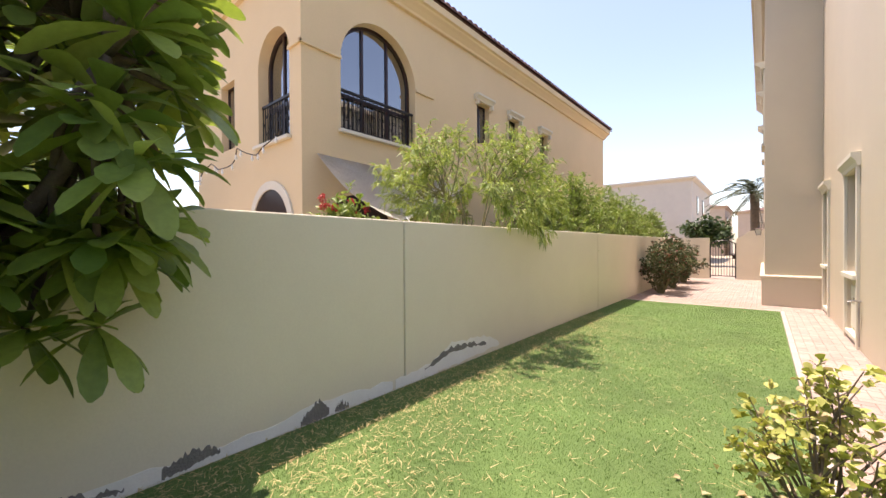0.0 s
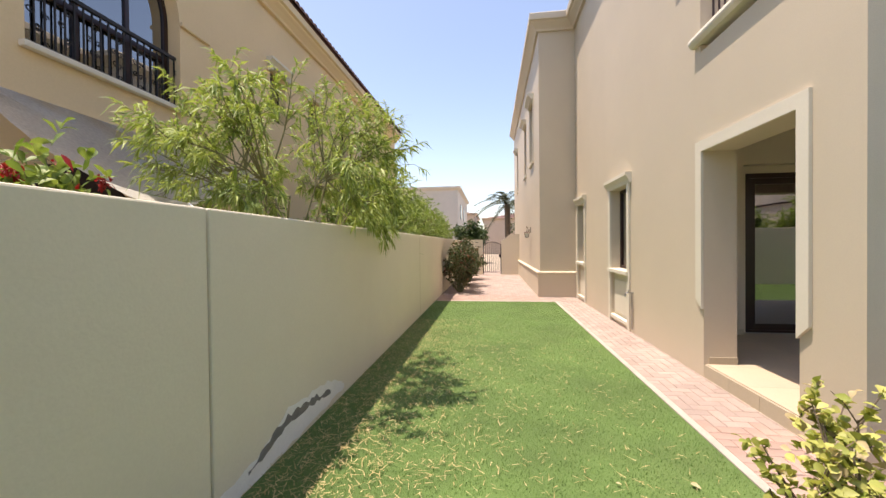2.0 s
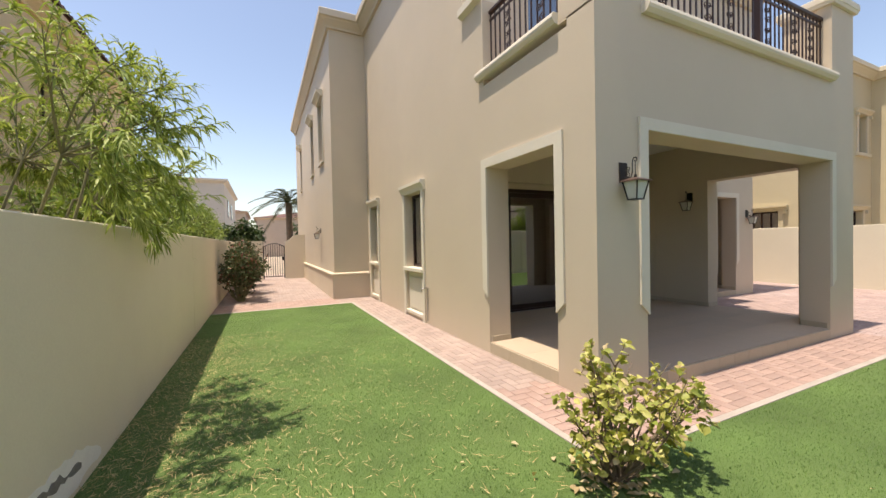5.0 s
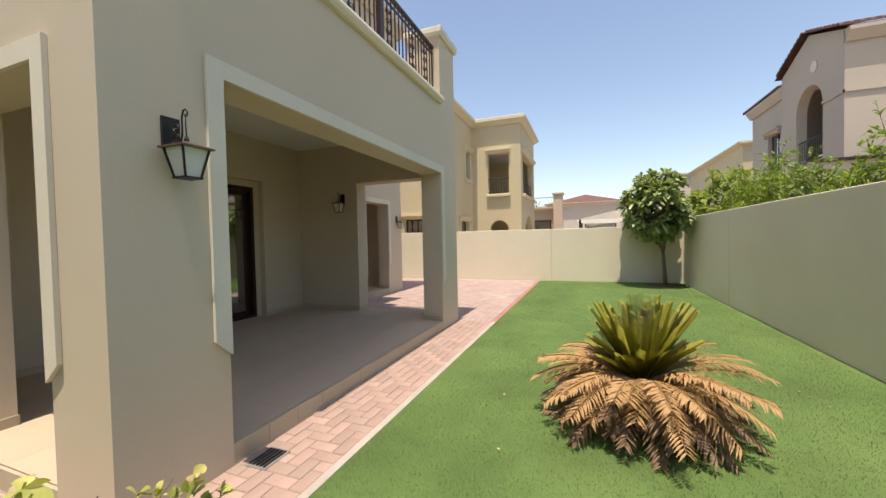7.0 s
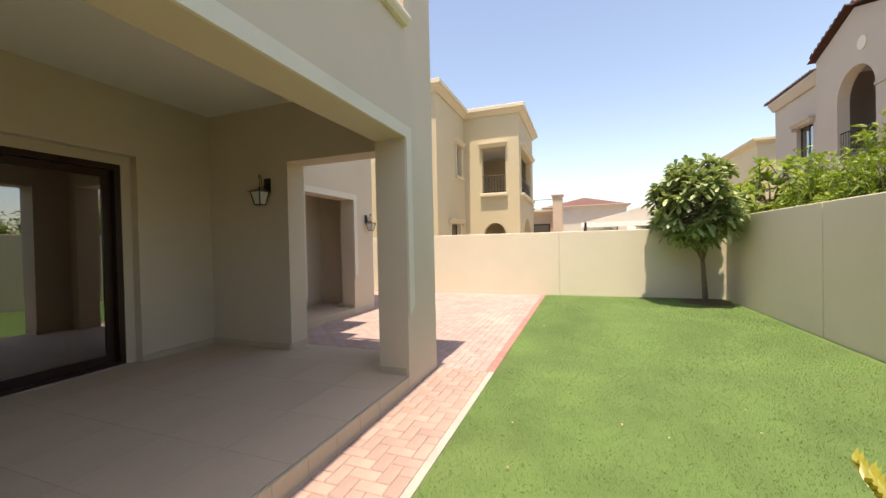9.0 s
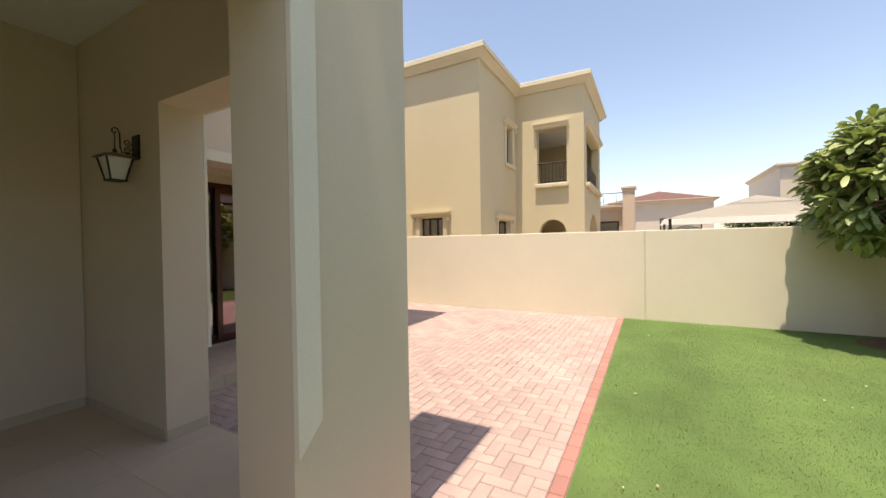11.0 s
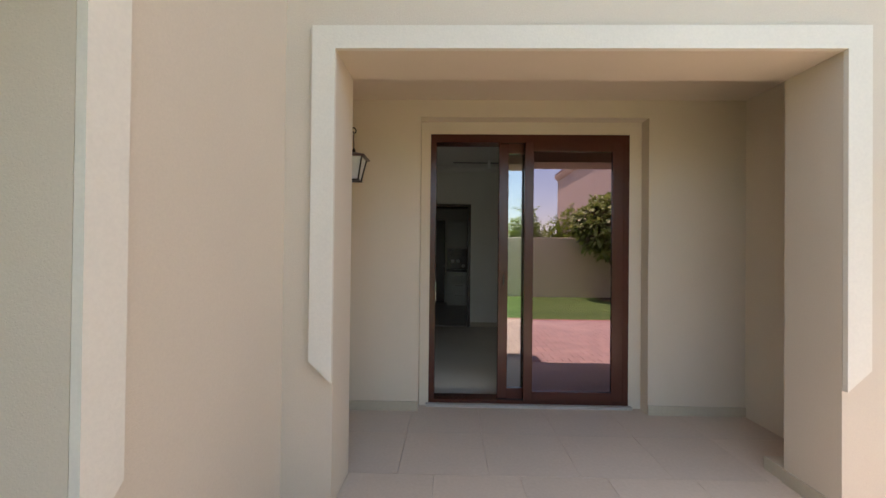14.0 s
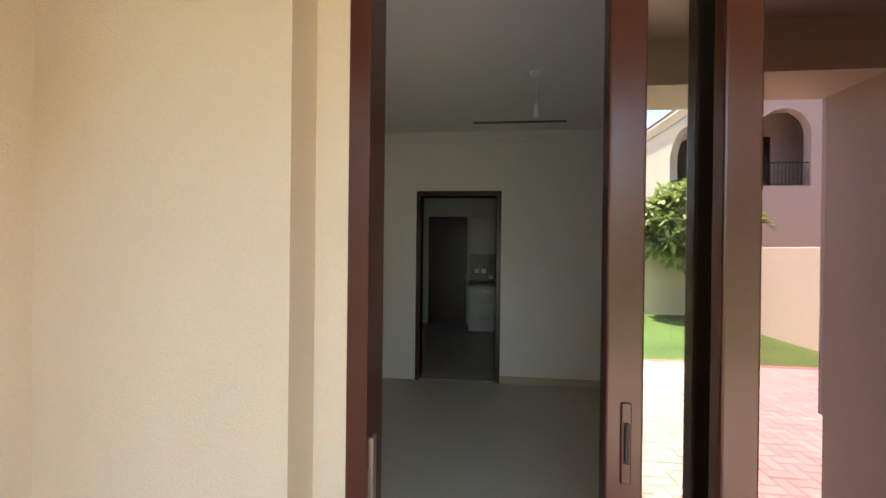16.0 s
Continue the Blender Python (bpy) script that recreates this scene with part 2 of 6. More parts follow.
def box(bm, x0, x1, y0, y1, z0, z1, bevel=0.0):
    b = bmesh.new()
    v = [b.verts.new((x, y, z)) for x in (x0, x1) for y in (y0, y1) for z in (z0, z1)]
    for f in ((0, 1, 3, 2), (4, 6, 7, 5), (0, 4, 5, 1), (2, 3, 7, 6), (0, 2, 6, 4), (1, 5, 7, 3)):
        b.faces.new([v[i] for i in f])
    if bevel:
        bmesh.ops.bevel(b, geom=b.edges[:], offset=bevel, segments=2, profile=0.5, affect='EDGES', clamp_overlap=True)
    bmesh.ops.recalc_face_normals(b, faces=b.faces[:])
    return joined(bm, b)


def joined(bm, b, m=None):
    """Moves the faces of b into bm."""
    at = {}
    for v in b.verts:
        at[v] = bm.verts.new(m @ v.co if m else v.co)
    for f in b.faces:
        try:
            bm.faces.new([at[v] for v in f.verts])
        except ValueError:
            pass
    b.free()
    return bm


def boxed(x0, x1, y0, y1, z0, z1, bevel=0.0):
    return box(bmesh.new(), x0, x1, y0, y1, z0, z1, bevel)


def prism(bm, pts, axis, a, b):
    """A polygon in a plane, drawn out from a to b along an axis. x: pts are y,z; y: x,z; z: x,y."""
    def at(p, w):
        return {"x": (w, p[0], p[1]), "y": (p[0], w, p[1]), "z": (p[0], p[1], w)}[axis]
    lo = [bm.verts.new(at(p, a)) for p in pts]
    hi = [bm.verts.new(at(p, b)) for p in pts]
    n = len(pts)
    fs = [bm.faces.new(lo), bm.faces.new(hi)]
    for i in range(n):
        fs.append(bm.faces.new((lo[i], lo[(i + 1) % n], hi[(i + 1) % n], hi[i])))
    bmesh.ops.recalc_face_normals(bm, faces=fs)
    return bm


def tube(bm, pts, radii, sides=6, cap=True):
    """A round bar along a line of points."""
    pts = [Vector(p) for p in pts]
    if not isinstance(radii, (list, tuple)):
        radii = [radii] * len(pts)
    rings = []
    side = None
    for i, p in enumerate(pts):
        d = (pts[min(i + 1, len(pts) - 1)] - pts[max(i - 1, 0)])
        if d.length < 1e-9:
            d = Vector((0, 0, 1))
        d.normalize()
        if side is None:
            side = d.orthogonal().normalized()
        side = (side - d * side.dot(d))
        side = side.normalized() if side.length > 1e-6 else d.orthogonal().normalized()
        up = d.cross(side)
        rings.append([bm.verts.new(p + (side * math.cos(a) + up * math.sin(a)) * radii[i])
                      for a in [2 * math.pi * k / sides for k in range(sides)]])
    for a, b in zip(rings, rings[1:]):
        for k in range(sides):
            bm.faces.new((a[k], a[(k + 1) % sides], b[(k + 1) % sides], b[k]))
    if cap:
        bm.faces.new(rings[0][::-1])
        bm.faces.new(rings[-1])
    return bm


def pierced(axis, plane, depth, u0, u1, z0, z1, holes=()):
    """A wall as one closed mesh. Its face lies at plane, its body goes depth from there; holes are (u0, u1, z0, z1) and go through."""
    bm = bmesh.new()
    us = sorted({u0, u1, *[min(max(h[i], u0), u1) for h in holes for i in (0, 1)]})
    zs = sorted({z0, z1, *[min(max(h[i], z0), z1) for h in holes for i in (2, 3)]})
    verts = {}

    def v(i, j, k):
        if (i, j, k) not in verts:
            w = plane + depth * k
            verts[i, j, k] = bm.verts.new((w, us[i], zs[j]) if axis == "x" else (us[i], w, zs[j]))
        return verts[i, j, k]

    def solid(i, j):
        if not (0 <= i < len(us) - 1 and 0 <= j < len(zs) - 1):
            return False
        cu, cz = (us[i] + us[i + 1]) / 2, (zs[j] + zs[j + 1]) / 2
        return not any(h[0] < cu < h[1] and h[2] < cz < h[3] for h in holes)
    for i in range(len(us) - 1):
        for j in range(len(zs) - 1):
            if not solid(i, j):
                continue
            for k in (0, 1):
                bm.faces.new((v(i, j, k), v(i + 1, j, k), v(i + 1, j + 1, k), v(i, j + 1, k)))
            for di, dj, a, b in ((-1, 0, (i, j), (i, j + 1)), (1, 0, (i + 1, j), (i + 1, j + 1)),
                                 (0, -1, (i, j), (i + 1, j)), (0, 1, (i, j + 1), (i + 1, j + 1))):
                if not solid(i + di, j + dj):
                    bm.faces.new((v(*a, 0), v(*b, 0), v(*b, 1), v(*a, 1)))
    bmesh.ops.recalc_face_normals(bm, faces=bm.faces[:])
    return bm


def arched(axis, plane, depth, u0, u1, z0, z1, arches, holes=()):
    """A wall with round-headed openings (u0, u1, sill, spring) and square holes."""
    bm = bmesh.new()
    cols = sorted({u0, u1, *[a[i] for a in arches for i in (0, 1)]})
    for a, b in zip(cols, cols[1:]):
        mine = [h for h in holes if a - 1e-6 <= h[0] and h[1] <= b + 1e-6]
        here = [c for c in arches if abs(c[0] - a) < 1e-6]
        if not here:
            joined(bm, pierced(axis, plane, depth, a, b, z0, z1, mine))
            continue
        _, _, sill, spring = here[0]
        if sill > z0:
            joined(bm, pierced(axis, plane, depth, a, b, z0, sill))
        r, c, n = (b - a) / 2, (a + b) / 2, 20
        arc = [(c - r * math.cos(math.pi * k / n), spring + r * math.sin(math.pi * k / n)) for k in range(n + 1)]
        for p, q in zip(arc, arc[1:]):
            prism(bm, [p, q, (q[0], z1), (p[0], z1)], axis, plane, plane + depth)
    bmesh.ops.remove_doubles(bm, verts=bm.verts[:], dist=0.0005)
    return bm


def cornice_profile(out, high):
    """Steps of a moulded cornice: how far it stands out, at which height."""
    return [(0, 0), (out * 0.25, 0), (out * 0.3, high * 0.12), (out * 0.55, high * 0.3), (out * 0.75, high * 0.42), (out * 0.8, high * 0.5),
            (out, high * 0.55), (out, high * 0.95), (out * 0.93, high), (0, high)]


def swept(bm, line, profile, z, closed=False):
    """Runs an outward profile along a plan line (x, y), mitred at the corners; out is to the right of the way."""
    n = len(line)
    rings = []
    for i, p in enumerate(line):
        p = Vector(p)
        before = (p - Vector(line[i - 1])).normalized() if (i or closed) else None
        after = (Vector(line[(i + 1) % n]) - p).normalized() if (i < n - 1 or closed) else None
        before, after = before or after, after or before
        n1, n2 = Vector((before.y, -before.x)), Vector((after.y, -after.x))
        mit = (n1 + n2)
        mit = mit / max(mit.dot(n1), 0.2)
        rings.append([bm.verts.new((p.x + mit.x * o, p.y + mit.y * o, z + h)) for o, h in profile])
    pairs = list(zip(rings, rings[1:])) + ([(rings[-1], rings[0])] if closed else [])
    fs = []
    k = len(profile)
    for a, b in pairs:
        for j in range(k):
            fs.append(bm.faces.new((a[j], a[(j + 1) % k], b[(j + 1) % k], b[j])))
    if not closed:
        fs += [bm.faces.new(rings[0]), bm.faces.new(rings[-1])]
    bmesh.ops.recalc_face_normals(bm, faces=fs)
    return bm

# ---- ground ----
XW, YT, XE = 0.981, 3.762, 6.405
YB, Y2, X2, YD = 7.08, 6.785, 10.06, 8.118
ZR, YU = 7.53, 6.2
setting("ground", boxed(-900, 900, -900, 900, -0.60, -0.10), M_desert, "flat sandy ground that runs to the horizon", "ground")
lawn_bm = boxed(-2.872, 0.25, -1.20, 11.08, -0.09, 0.0)
box(lawn_bm, 0.25, 13.06, -1.20, 3.05, -0.09, 0.0)
setting("lawn", lawn_bm, M_turf_base, "green artificial turf lawn beside the house", "lawn")


# ---- garden walls ----
def garden_wall(name, x0, x1, y0, y1, h, joints, label):
    """A painted block wall in panels, with open movement joints between them."""
    along_y = (y1 - y0) > (x1 - x0)
    lo, hi = (y0, y1) if along_y else (x0, x1)
    cuts = [lo] + sorted(joints) + [hi]
    bm = bmesh.new()
    for a, b in zip(cuts, cuts[1:]):
        a2, b2 = a + (0.008 if a != lo else 0), b - (0.008 if b != hi else 0)
        if along_y:
            box(bm, x0, x1, a2, b2, -0.3, h, 0.012)
        else:
            box(bm, a2, b2, y0, y1, -0.3, h, 0.012)
    if along_y:
        box(bm, x0 + 0.03, x1 - 0.03, lo + 0.05, hi - 0.05, -0.3, h - 0.01)
    else:
        box(bm, lo + 0.05, hi - 0.05, y0 + 0.03, y1 - 0.03, -0.3, h - 0.01)
    return setting(name, bm, M_gwall, label, "garden wall")


wall_w = garden_wall("wall_west", -3.072, -2.872, -1.40, 19.9, 1.72, [2.926, 8.95, 12.9], "cream painted boundary wall with peeling paint at its foot")
garden_wall("wall_east", 13.06, 13.26, -1.40, 24.0, 1.757, [2.673, 8.70, 15.0], "cream painted boundary wall behind the red paving")
garden_wall("wall_south", -2.872, 13.06, -1.40, -1.20, 1.98, [-1.0, 4.0, 9.2], "cream painted boundary wall along the back lawn")

# ---- the house ----
W2, W1 = (7.925, 8.845), (10.955, 11.685)
west = pierced("x", XW, 0.34, YT + 0.34, 12.32, -0.1, ZR,
               [(4.285, 5.605, 0.0, 2.515), (*W2, 0.12, 2.52), (*W1, 0.12, 2.52), (YT, 5.66, 3.63, 99), (YT, YU, 4.80, 99)])
setting("wall_house_west", west, M_house, "beige rendered side wall of the two-storey house", "wall")
south = pierced("y", YT, 0.34, XW, XE, -0.1, 3.72, [(1.668, 5.635, 0.0, 2.585)])
setting("wall_house_south", south, M_house, "beige rendered porch front with a wide square opening", "wall")
east = pierced("x", XE, -0.305, YT + 0.34, Y2, -0.1, 3.72, [(4.30, 5.69, 0.0, 2.615)])
setting("wall_porch_east", east, M_house, "beige rendered porch end wall with a square opening", "wall")
DV = (2.38, 5.045)
back = pierced("y", YB, 0.12, XW + 0.34, XE - 0.305, -0.1, 3.72, [(DV[0] - 0.1, DV[1] + 0.1, 0.0, 2.625)])
joined(back, pierced("y", YB + 0.12, 0.2, XW + 0.34, XE - 0.305, -0.1, 3.72, [(DV[0], DV[1], 0.0, 2.515)]))
setting("wall_porch_back", back, M_house, "beige rendered porch back wall round the sliding door", "wall")
setting("ceiling_porch", boxed(XW + 0.34, XE - 0.305, YT + 0.34, YB, 3.38, 3.48), M_ceil, "white painted porch ceiling", "ceiling")
setting("floor_balcony", boxed(XW + 0.34, XE - 0.305, YT + 0.34, YU, 3.5, 3.6), M_porch, "tiled balcony floor above the porch", "floor")
# second porch
DP = (7.092, 8.818)
WU = (8.3, 9.39, 4.43, 6.2)
p2 = pierced("y", Y2, 0.33, XE, X2, -0.1, ZR, [(6.67, 9.25, 0.0, 2.506), WU])
setting("wall_house_south_east", p2, M_house, "beige rendered wall with the second porch opening", "wall")
p2b = pierced("y", YD - 0.1, 0.12, XE + 0.01, X2 - 0.34, -0.1, 3.4, [(DP[0] - 0.08, DP[1] + 0.105, 0.0, 2.605)])
joined(p2b, pierced("y", YD + 0.02, 0.2, XE + 0.01, X2 - 0.34, -0.1, 3.4, [(DP[0], DP[1], 0.0, 2.50)]))
setting("wall_porch_back_east", p2b, M_house, "beige rendered back wall round the mahogany sliding door", "wall")
setting("wall_porch_side_west", boxed(XE - 0.3, XE + 0.01, Y2 + 0.005, YD + 0.22, -0.1, 3.5), M_house, "beige rendered side wall of the second porch", "wall")
setting("wall_house_east", boxed(X2 - 0.34, X2, Y2 + 0.33, 20.0, -0.1, ZR), M_house, "beige rendered east side of the house", "wall")
setting("ceiling_porch_east", boxed(XE + 0.01, X2 - 0.34, Y2 + 0.33, YD - 0.1, 2.75, 3.0), M_house, "beige painted ceiling of the second porch", "ceiling")
# upper storey behind the balcony, and the roof
up = pierced("y", YU, 0.3, XW + 0.34, XE, 3.4, ZR, [(2.2, 4.6, 3.62, 6.0)])
setting("wall_house_upper_south", up, M_house, "beige rendered upper wall behind the balcony", "wall")
setting("wall_house_upper_east", boxed(XE - 0.3, XE, YU + 0.3, Y2 - 0.002, 3.72, ZR), M_house, "beige rendered upper return wall", "wall")
BW = [(13.45, 14.35), (15.9, 16.7), (20.4, 21.1)]
bay = pierced("x", 0.0, 0.34, 12.02, 23.2, -0.1, ZR, [(a, b, 4.15, 6.1) for a, b in BW])
setting("wall_bay_west", bay, M_house, "beige rendered side of the projecting wing", "wall")
setting("wall_bay_south", boxed(0.34, XW + 0.002, 12.02, 12.32, -0.1, ZR), M_house, "beige rendered end of the projecting wing", "wall")
setting("wall_bay_north", boxed(0.0, X2, 23.2, 23.5, -0.1, ZR), M_house, "beige rendered far end of the house", "wall")
roof_bm = boxed(XW, XE, YU, 23.2, ZR, ZR + 0.12)
box(roof_bm, XE, X2, Y2, 23.2, ZR, ZR + 0.12)
box(roof_bm, 0.0, XW, 12.02, 23.2, ZR, ZR + 0.12)
setting("roof", roof_bm, M_house, "flat roof of the house", "roof")
IN = 0.04
cprof = [(-IN, 0)] + cornice_profile(0.27, 0.42)[1:-1] + [(-IN, 0.42)]
cor = swept(bmesh.new(), [(0.0, 23.2), (0.0, 12.02), (XW, 12.02), (XW, YU), (XE, YU), (XE, Y2), (X2, Y2), (X2, 20.0)][::-1], [(-o, h) for o, h in cprof], ZR - 0.08)
setting("cornice", cor, M_house, "beige moulded cornice round the flat roof", "trim")
plinth = swept(bmesh.new(), [(XW + 0.1, 12.02), (0.0, 12.02), (0.0, 23.2)], [(0.04, 0), (-0.06, 0), (-0.06, 0.66), (-0.09, 0.68), (-0.09, 0.72), (0.04, 0.76)], -0.02)
setting("plinth", plinth, M_house, "beige plinth with a moulded top round the wing", "trim")


def opening_trim(name, axis, plane, out, u0, u1, top, w=0.118, foot=0.76, label="cream painted flat band round the opening"):
    """Three flat bands round an opening; the uprights end in a slanted cut above the floor. out: which way the face looks."""
    b = bmesh.new()
    d0, d1 = plane + out * 0.002, plane + out * 0.028
    for inner, outer in ((u0, u0 - w), (u1, u1 + w)):
        prism(b, [(inner, foot), (inner, top), (outer, top + w), (outer, foot + 0.11)], axis, d0, d1)
    prism(b, [(u0, top), (u1, top), (u1 + w, top + w), (u0 - w, top + w)], axis, d0, d1)
    return setting(name, b, M_trim, label, "trim")


opening_trim("trim_porch_south", "y", YT, -1, 1.668, 5.635, 2.585)
opening_trim("trim_porch_west", "x", XW, -1, 4.285, 5.605, 2.515)
opening_trim("trim_porch_east", "x", XE, 1, 4.30, 5.69, 2.615)
opening_trim("trim_porch_second", "y", Y2, -1, 6.67, 9.25, 2.506, foot=0.79)

# ---- balcony: sills, pillars, copings ----
def sill(name, axis, plane, out, u0, u1, z, deep=0.13, high=0.11, back=0.3, mat=None, label="cream moulded balcony sill"):
    b = bmesh.new()
    prof = [(-back, 0.0), (deep * 0.55, 0.0), (deep * 0.9, high * 0.3), (deep, high * 0.55), (deep * 0.92, high * 0.85), (deep * 0.75, high), (-back, high)]
    if axis == "y":
        prism(b, [(plane + out * o, z + h) for o, h in prof], "x", u0, u1)
    else:
        prism(b, [(plane + out * o, z + h) for o, h in prof], "y", u0, u1)
    return setting(name, b, mat or M_trim, label, "sill")


sill("sill_balcony_south", "y", YT, -1, 1.62, 5.68, 3.72, 0.09)
sill("sill_balcony_west", "x", XW, -1, 4.22, 5.77, 3.715, 0.08)


def pillar(x0, x1, y0, y1, top):
    b = boxed(x0, x1, y0, y1, 3.7, top)
    ob = setting("balcony_pillar", b, M_house, "beige rendered balcony corner pillar", "pillar")
    c = bmesh.new()
    cx = [(x0, y0), (x0, y1), (x1, y1), (x1, y0)]
    swept(c, cx, [(0.03, 0), (-0.04, 0), (-0.05, 0.04), (-0.06, 0.05), (-0.06, 0.13), (-0.05, 0.14), (0.03, 0.15)], top - 0.02, True)
    box(c, x0 - 0.03, x1 + 0.03, y0 - 0.03, y1 + 0.03, top + 0.02, top + 0.128)
    part("coping", c, M_trim, ob, "cream moulded coping")


pillar(XW, 1.62, YT + 0.001, 4.22, 4.86)
pillar(5.70, XE, YT + 0.001, 4.34, 4.86)
pillar(XE - 0.32, XE, 5.66, YU - 0.002, 4.86)
c = bmesh.new()
prism(c, [(0.98, 4.80), (0.90, 4.83), (0.90, 4.93), (0.98, 4.95), (1.36, 4.95), (1.36, 4.80)], "y", 5.68, YU + 0.02)
setting("coping_west", c, M_trim, "cream moulded parapet coping", "trim")


def scroll(bm, cx, cz, r, turns, y, flip=1, rad=0.006, start=0.0):
    pts = []
    n = int(14 * turns)
    for i in range(n + 1):
        a = start + flip * 2 * math.pi * turns * i / n
        rr = r * (1 - 0.8 * i / n)
        pts.append((cx + rr * math.cos(a), y, cz + rr * math.sin(a)))
    tube(bm, pts, rad, 5)


def railing(label, length, m, high=0.86, motifs=(), mat=None):
    """A wrought-iron rail along local x: handrail, foot rail, square bars, scrolled motifs."""
    mat = mat or M_rail
    ob = tagged(new("balcony_railing"), label, "railing")
    ob.matrix_basis = m
    part("handrail", boxed(0, length, -0.03, 0.03, high - 0.05, high, 0.012), mat, ob)
    part("mid_rail", boxed(0, length, -0.012, 0.012, high - 0.14, high - 0.115), mat, ob)
    part("foot_rail", boxed(0, length, -0.012, 0.012, 0.06, 0.085), mat, ob)
    n = max(2, int(length / 0.105))
    bar = boxed(-0.008, 0.008, -0.008, 0.008, 0.0, high - 0.05)
    first = part("bar", bar, mat, ob)
    for i in range(n + 1):
        o = first if i == 0 else first.copy()
        if i:
            scene.collection.objects.link(o)
        o.location = (0.02 + (length - 0.04) * i / n, 0, 0)
    for x in motifs:
        for dz, k in ((0.22, 1), (0.36, -1), (0.50, 1), (0.62, -1)):
            for side, r, turns in ((k, 0.05, 1.4), (-k, 0.04, 1.3)):
                b = bmesh.new()
                scroll(b, x + 0.028 * side, dz, r, turns, 0.0, side)
                part("scroll", b, mat, ob)
    return ob


railing("dark brown wrought iron railing along the balcony front", 4.08, pose(1.62, YT + 0.12, 3.83), motifs=(0.5, 1.3, 1.75, 2.6, 3.3, 3.75))
part("post", boxed(2.35, 2.42, -0.035, 0.035, 0, 0.86), M_rail, bpy.data.objects["balcony_railing"])
railing("dark brown wrought iron railing on the balcony side", 1.42, pose(XW + 0.12, 5.65, 3.8, 0, 0, -90), motifs=(0.4, 1.02))
railing("dark brown wrought iron railing on the balcony end", 1.32, pose(XE - 0.12, 4.34, 3.73, 0, 0, 90), motifs=(0.4, 0.9))


# ---- windows of the house ----
def hood(bm, u0, u1, z0, z1, out):
    """A moulded window head along local x, standing out towards -y."""
    prof = [(0.02, z0), (-out * 0.4, z0), (-out * 0.5, z0 + (z1 - z0) * 0.3), (-out * 0.85, z0 + (z1 - z0) * 0.6), (-out, z0 + (z1 - z0) * 0.68), (-out, z1), (0.02, z1)]
    prism(bm, [(p[0], p[1]) for p in prof], "x", u0, u1)
    return bm


def window(name, label, m, w, z0, z1, deep=0.16, trims=0.11, head=True, sill_out=True, panel=None, frame_mat=None, glass=None, mullions=1,
           trim_mat=None, dark=None, hood_out=0.1, blind=False):
    """A window in a wall whose face is local y = 0, looking to -y, from x = 0 to w."""
    ob = tagged(new(name), label, "window", "", "structure")
    ob.matrix_basis = m
    fm, gm, tm = frame_mat or M_frame, glass or M_glass_up, trim_mat or M_trim
    zb = panel if panel is not None else z0
    if trims:
        for x0, x1 in ((-trims, 0.0), (w, w + trims)):
            part("side_trim", boxed(x0, x1, -0.035, -0.002, (0.0 if panel is not None else z0), z1 + 0.002), tm, ob)
    if head:
        part("hood", hood(bmesh.new(), -trims - 0.05, w + trims + 0.05, z1 + 0.004, z1 + 0.19, hood_out), tm, ob, "moulded cream window head")
    if sill_out:
        part("window_sill", boxed(-trims * 0.6, w + trims * 0.6, -0.07, deep, z0 - 0.075, z0 - 0.001, 0.01), tm, ob)
    f = 0.055
    fr = bmesh.new()
    for a in (boxed(0.0, w, deep, deep + 0.06, z0, z0 + f), boxed(0.0, w, deep, deep + 0.06, z1 - f, z1),
              boxed(0.0, f, deep, deep + 0.06, z0 + f, z1 - f), boxed(w - f, w, deep, deep + 0.06, z0 + f, z1 - f)):
        joined(fr, a)
    part("window_frame", fr, fm, ob)
    step = w / (mullions + 1)
    for i in range(1, mullions + 1):
        part("mullion", boxed(step * i - 0.022, step * i + 0.022, deep - 0.002, deep + 0.058, z0 + f, z1 - f), fm, ob)
    for i in range(mullions + 1):
        g = part("pane", boxed(step * i + 0.02, step * (i + 1) - 0.02, deep + 0.026, deep + 0.034, z0 + 0.02, z1 - 0.02), gm, ob)
    if blind:
        part("blind", boxed(0.06, w * 0.55, deep + 0.1, deep + 0.11, z0 + 0.05, z1 - 0.05), M_curtain, ob)
    # flat black sheet behind the panes, the unlit interior put in as colour
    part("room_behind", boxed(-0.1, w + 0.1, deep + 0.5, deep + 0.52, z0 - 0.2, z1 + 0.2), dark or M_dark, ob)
    if panel is not None:
        b = boxed(0.002, w - 0.002, 0.05, 0.2, 0.0, z0 - 0.08)
        box(b, 0.07, w - 0.07, 0.03, 0.06, 0.18, z0 - 0.2, 0.012)
        part("lower_panel", b, tm, ob, "cream panel under the sill")
        part("lower_sill", boxed(0.0, w, -0.03, 0.06, 0.06, 0.13, 0.008), tm, ob)
    return ob


# local x of a west-facing window runs to -y
window("window_1", "tall narrow window with cream trim, hood and lower panel", pose(XW, W2[1], 0, 0, 0, -90), W2[1] - W2[0], 1.02, 2.52, panel=0.1, mullions=1)
window("window_2", "tall narrow window with cream trim, hood and lower panel", pose(XW, W1[1], 0, 0, 0, -90), W1[1] - W1[0], 1.02, 2.52, panel=0.1, mullions=1)
for i, (a, b) in enumerate(BW):
    window("window_%d" % (3 + i), "upper window with cream sill and hood on the wing", pose(0.0, b, 0, 0, 0, -90), b - a, 4.15, 6.1, trims=0.0 if i else 0.06, hood_out=0.2)
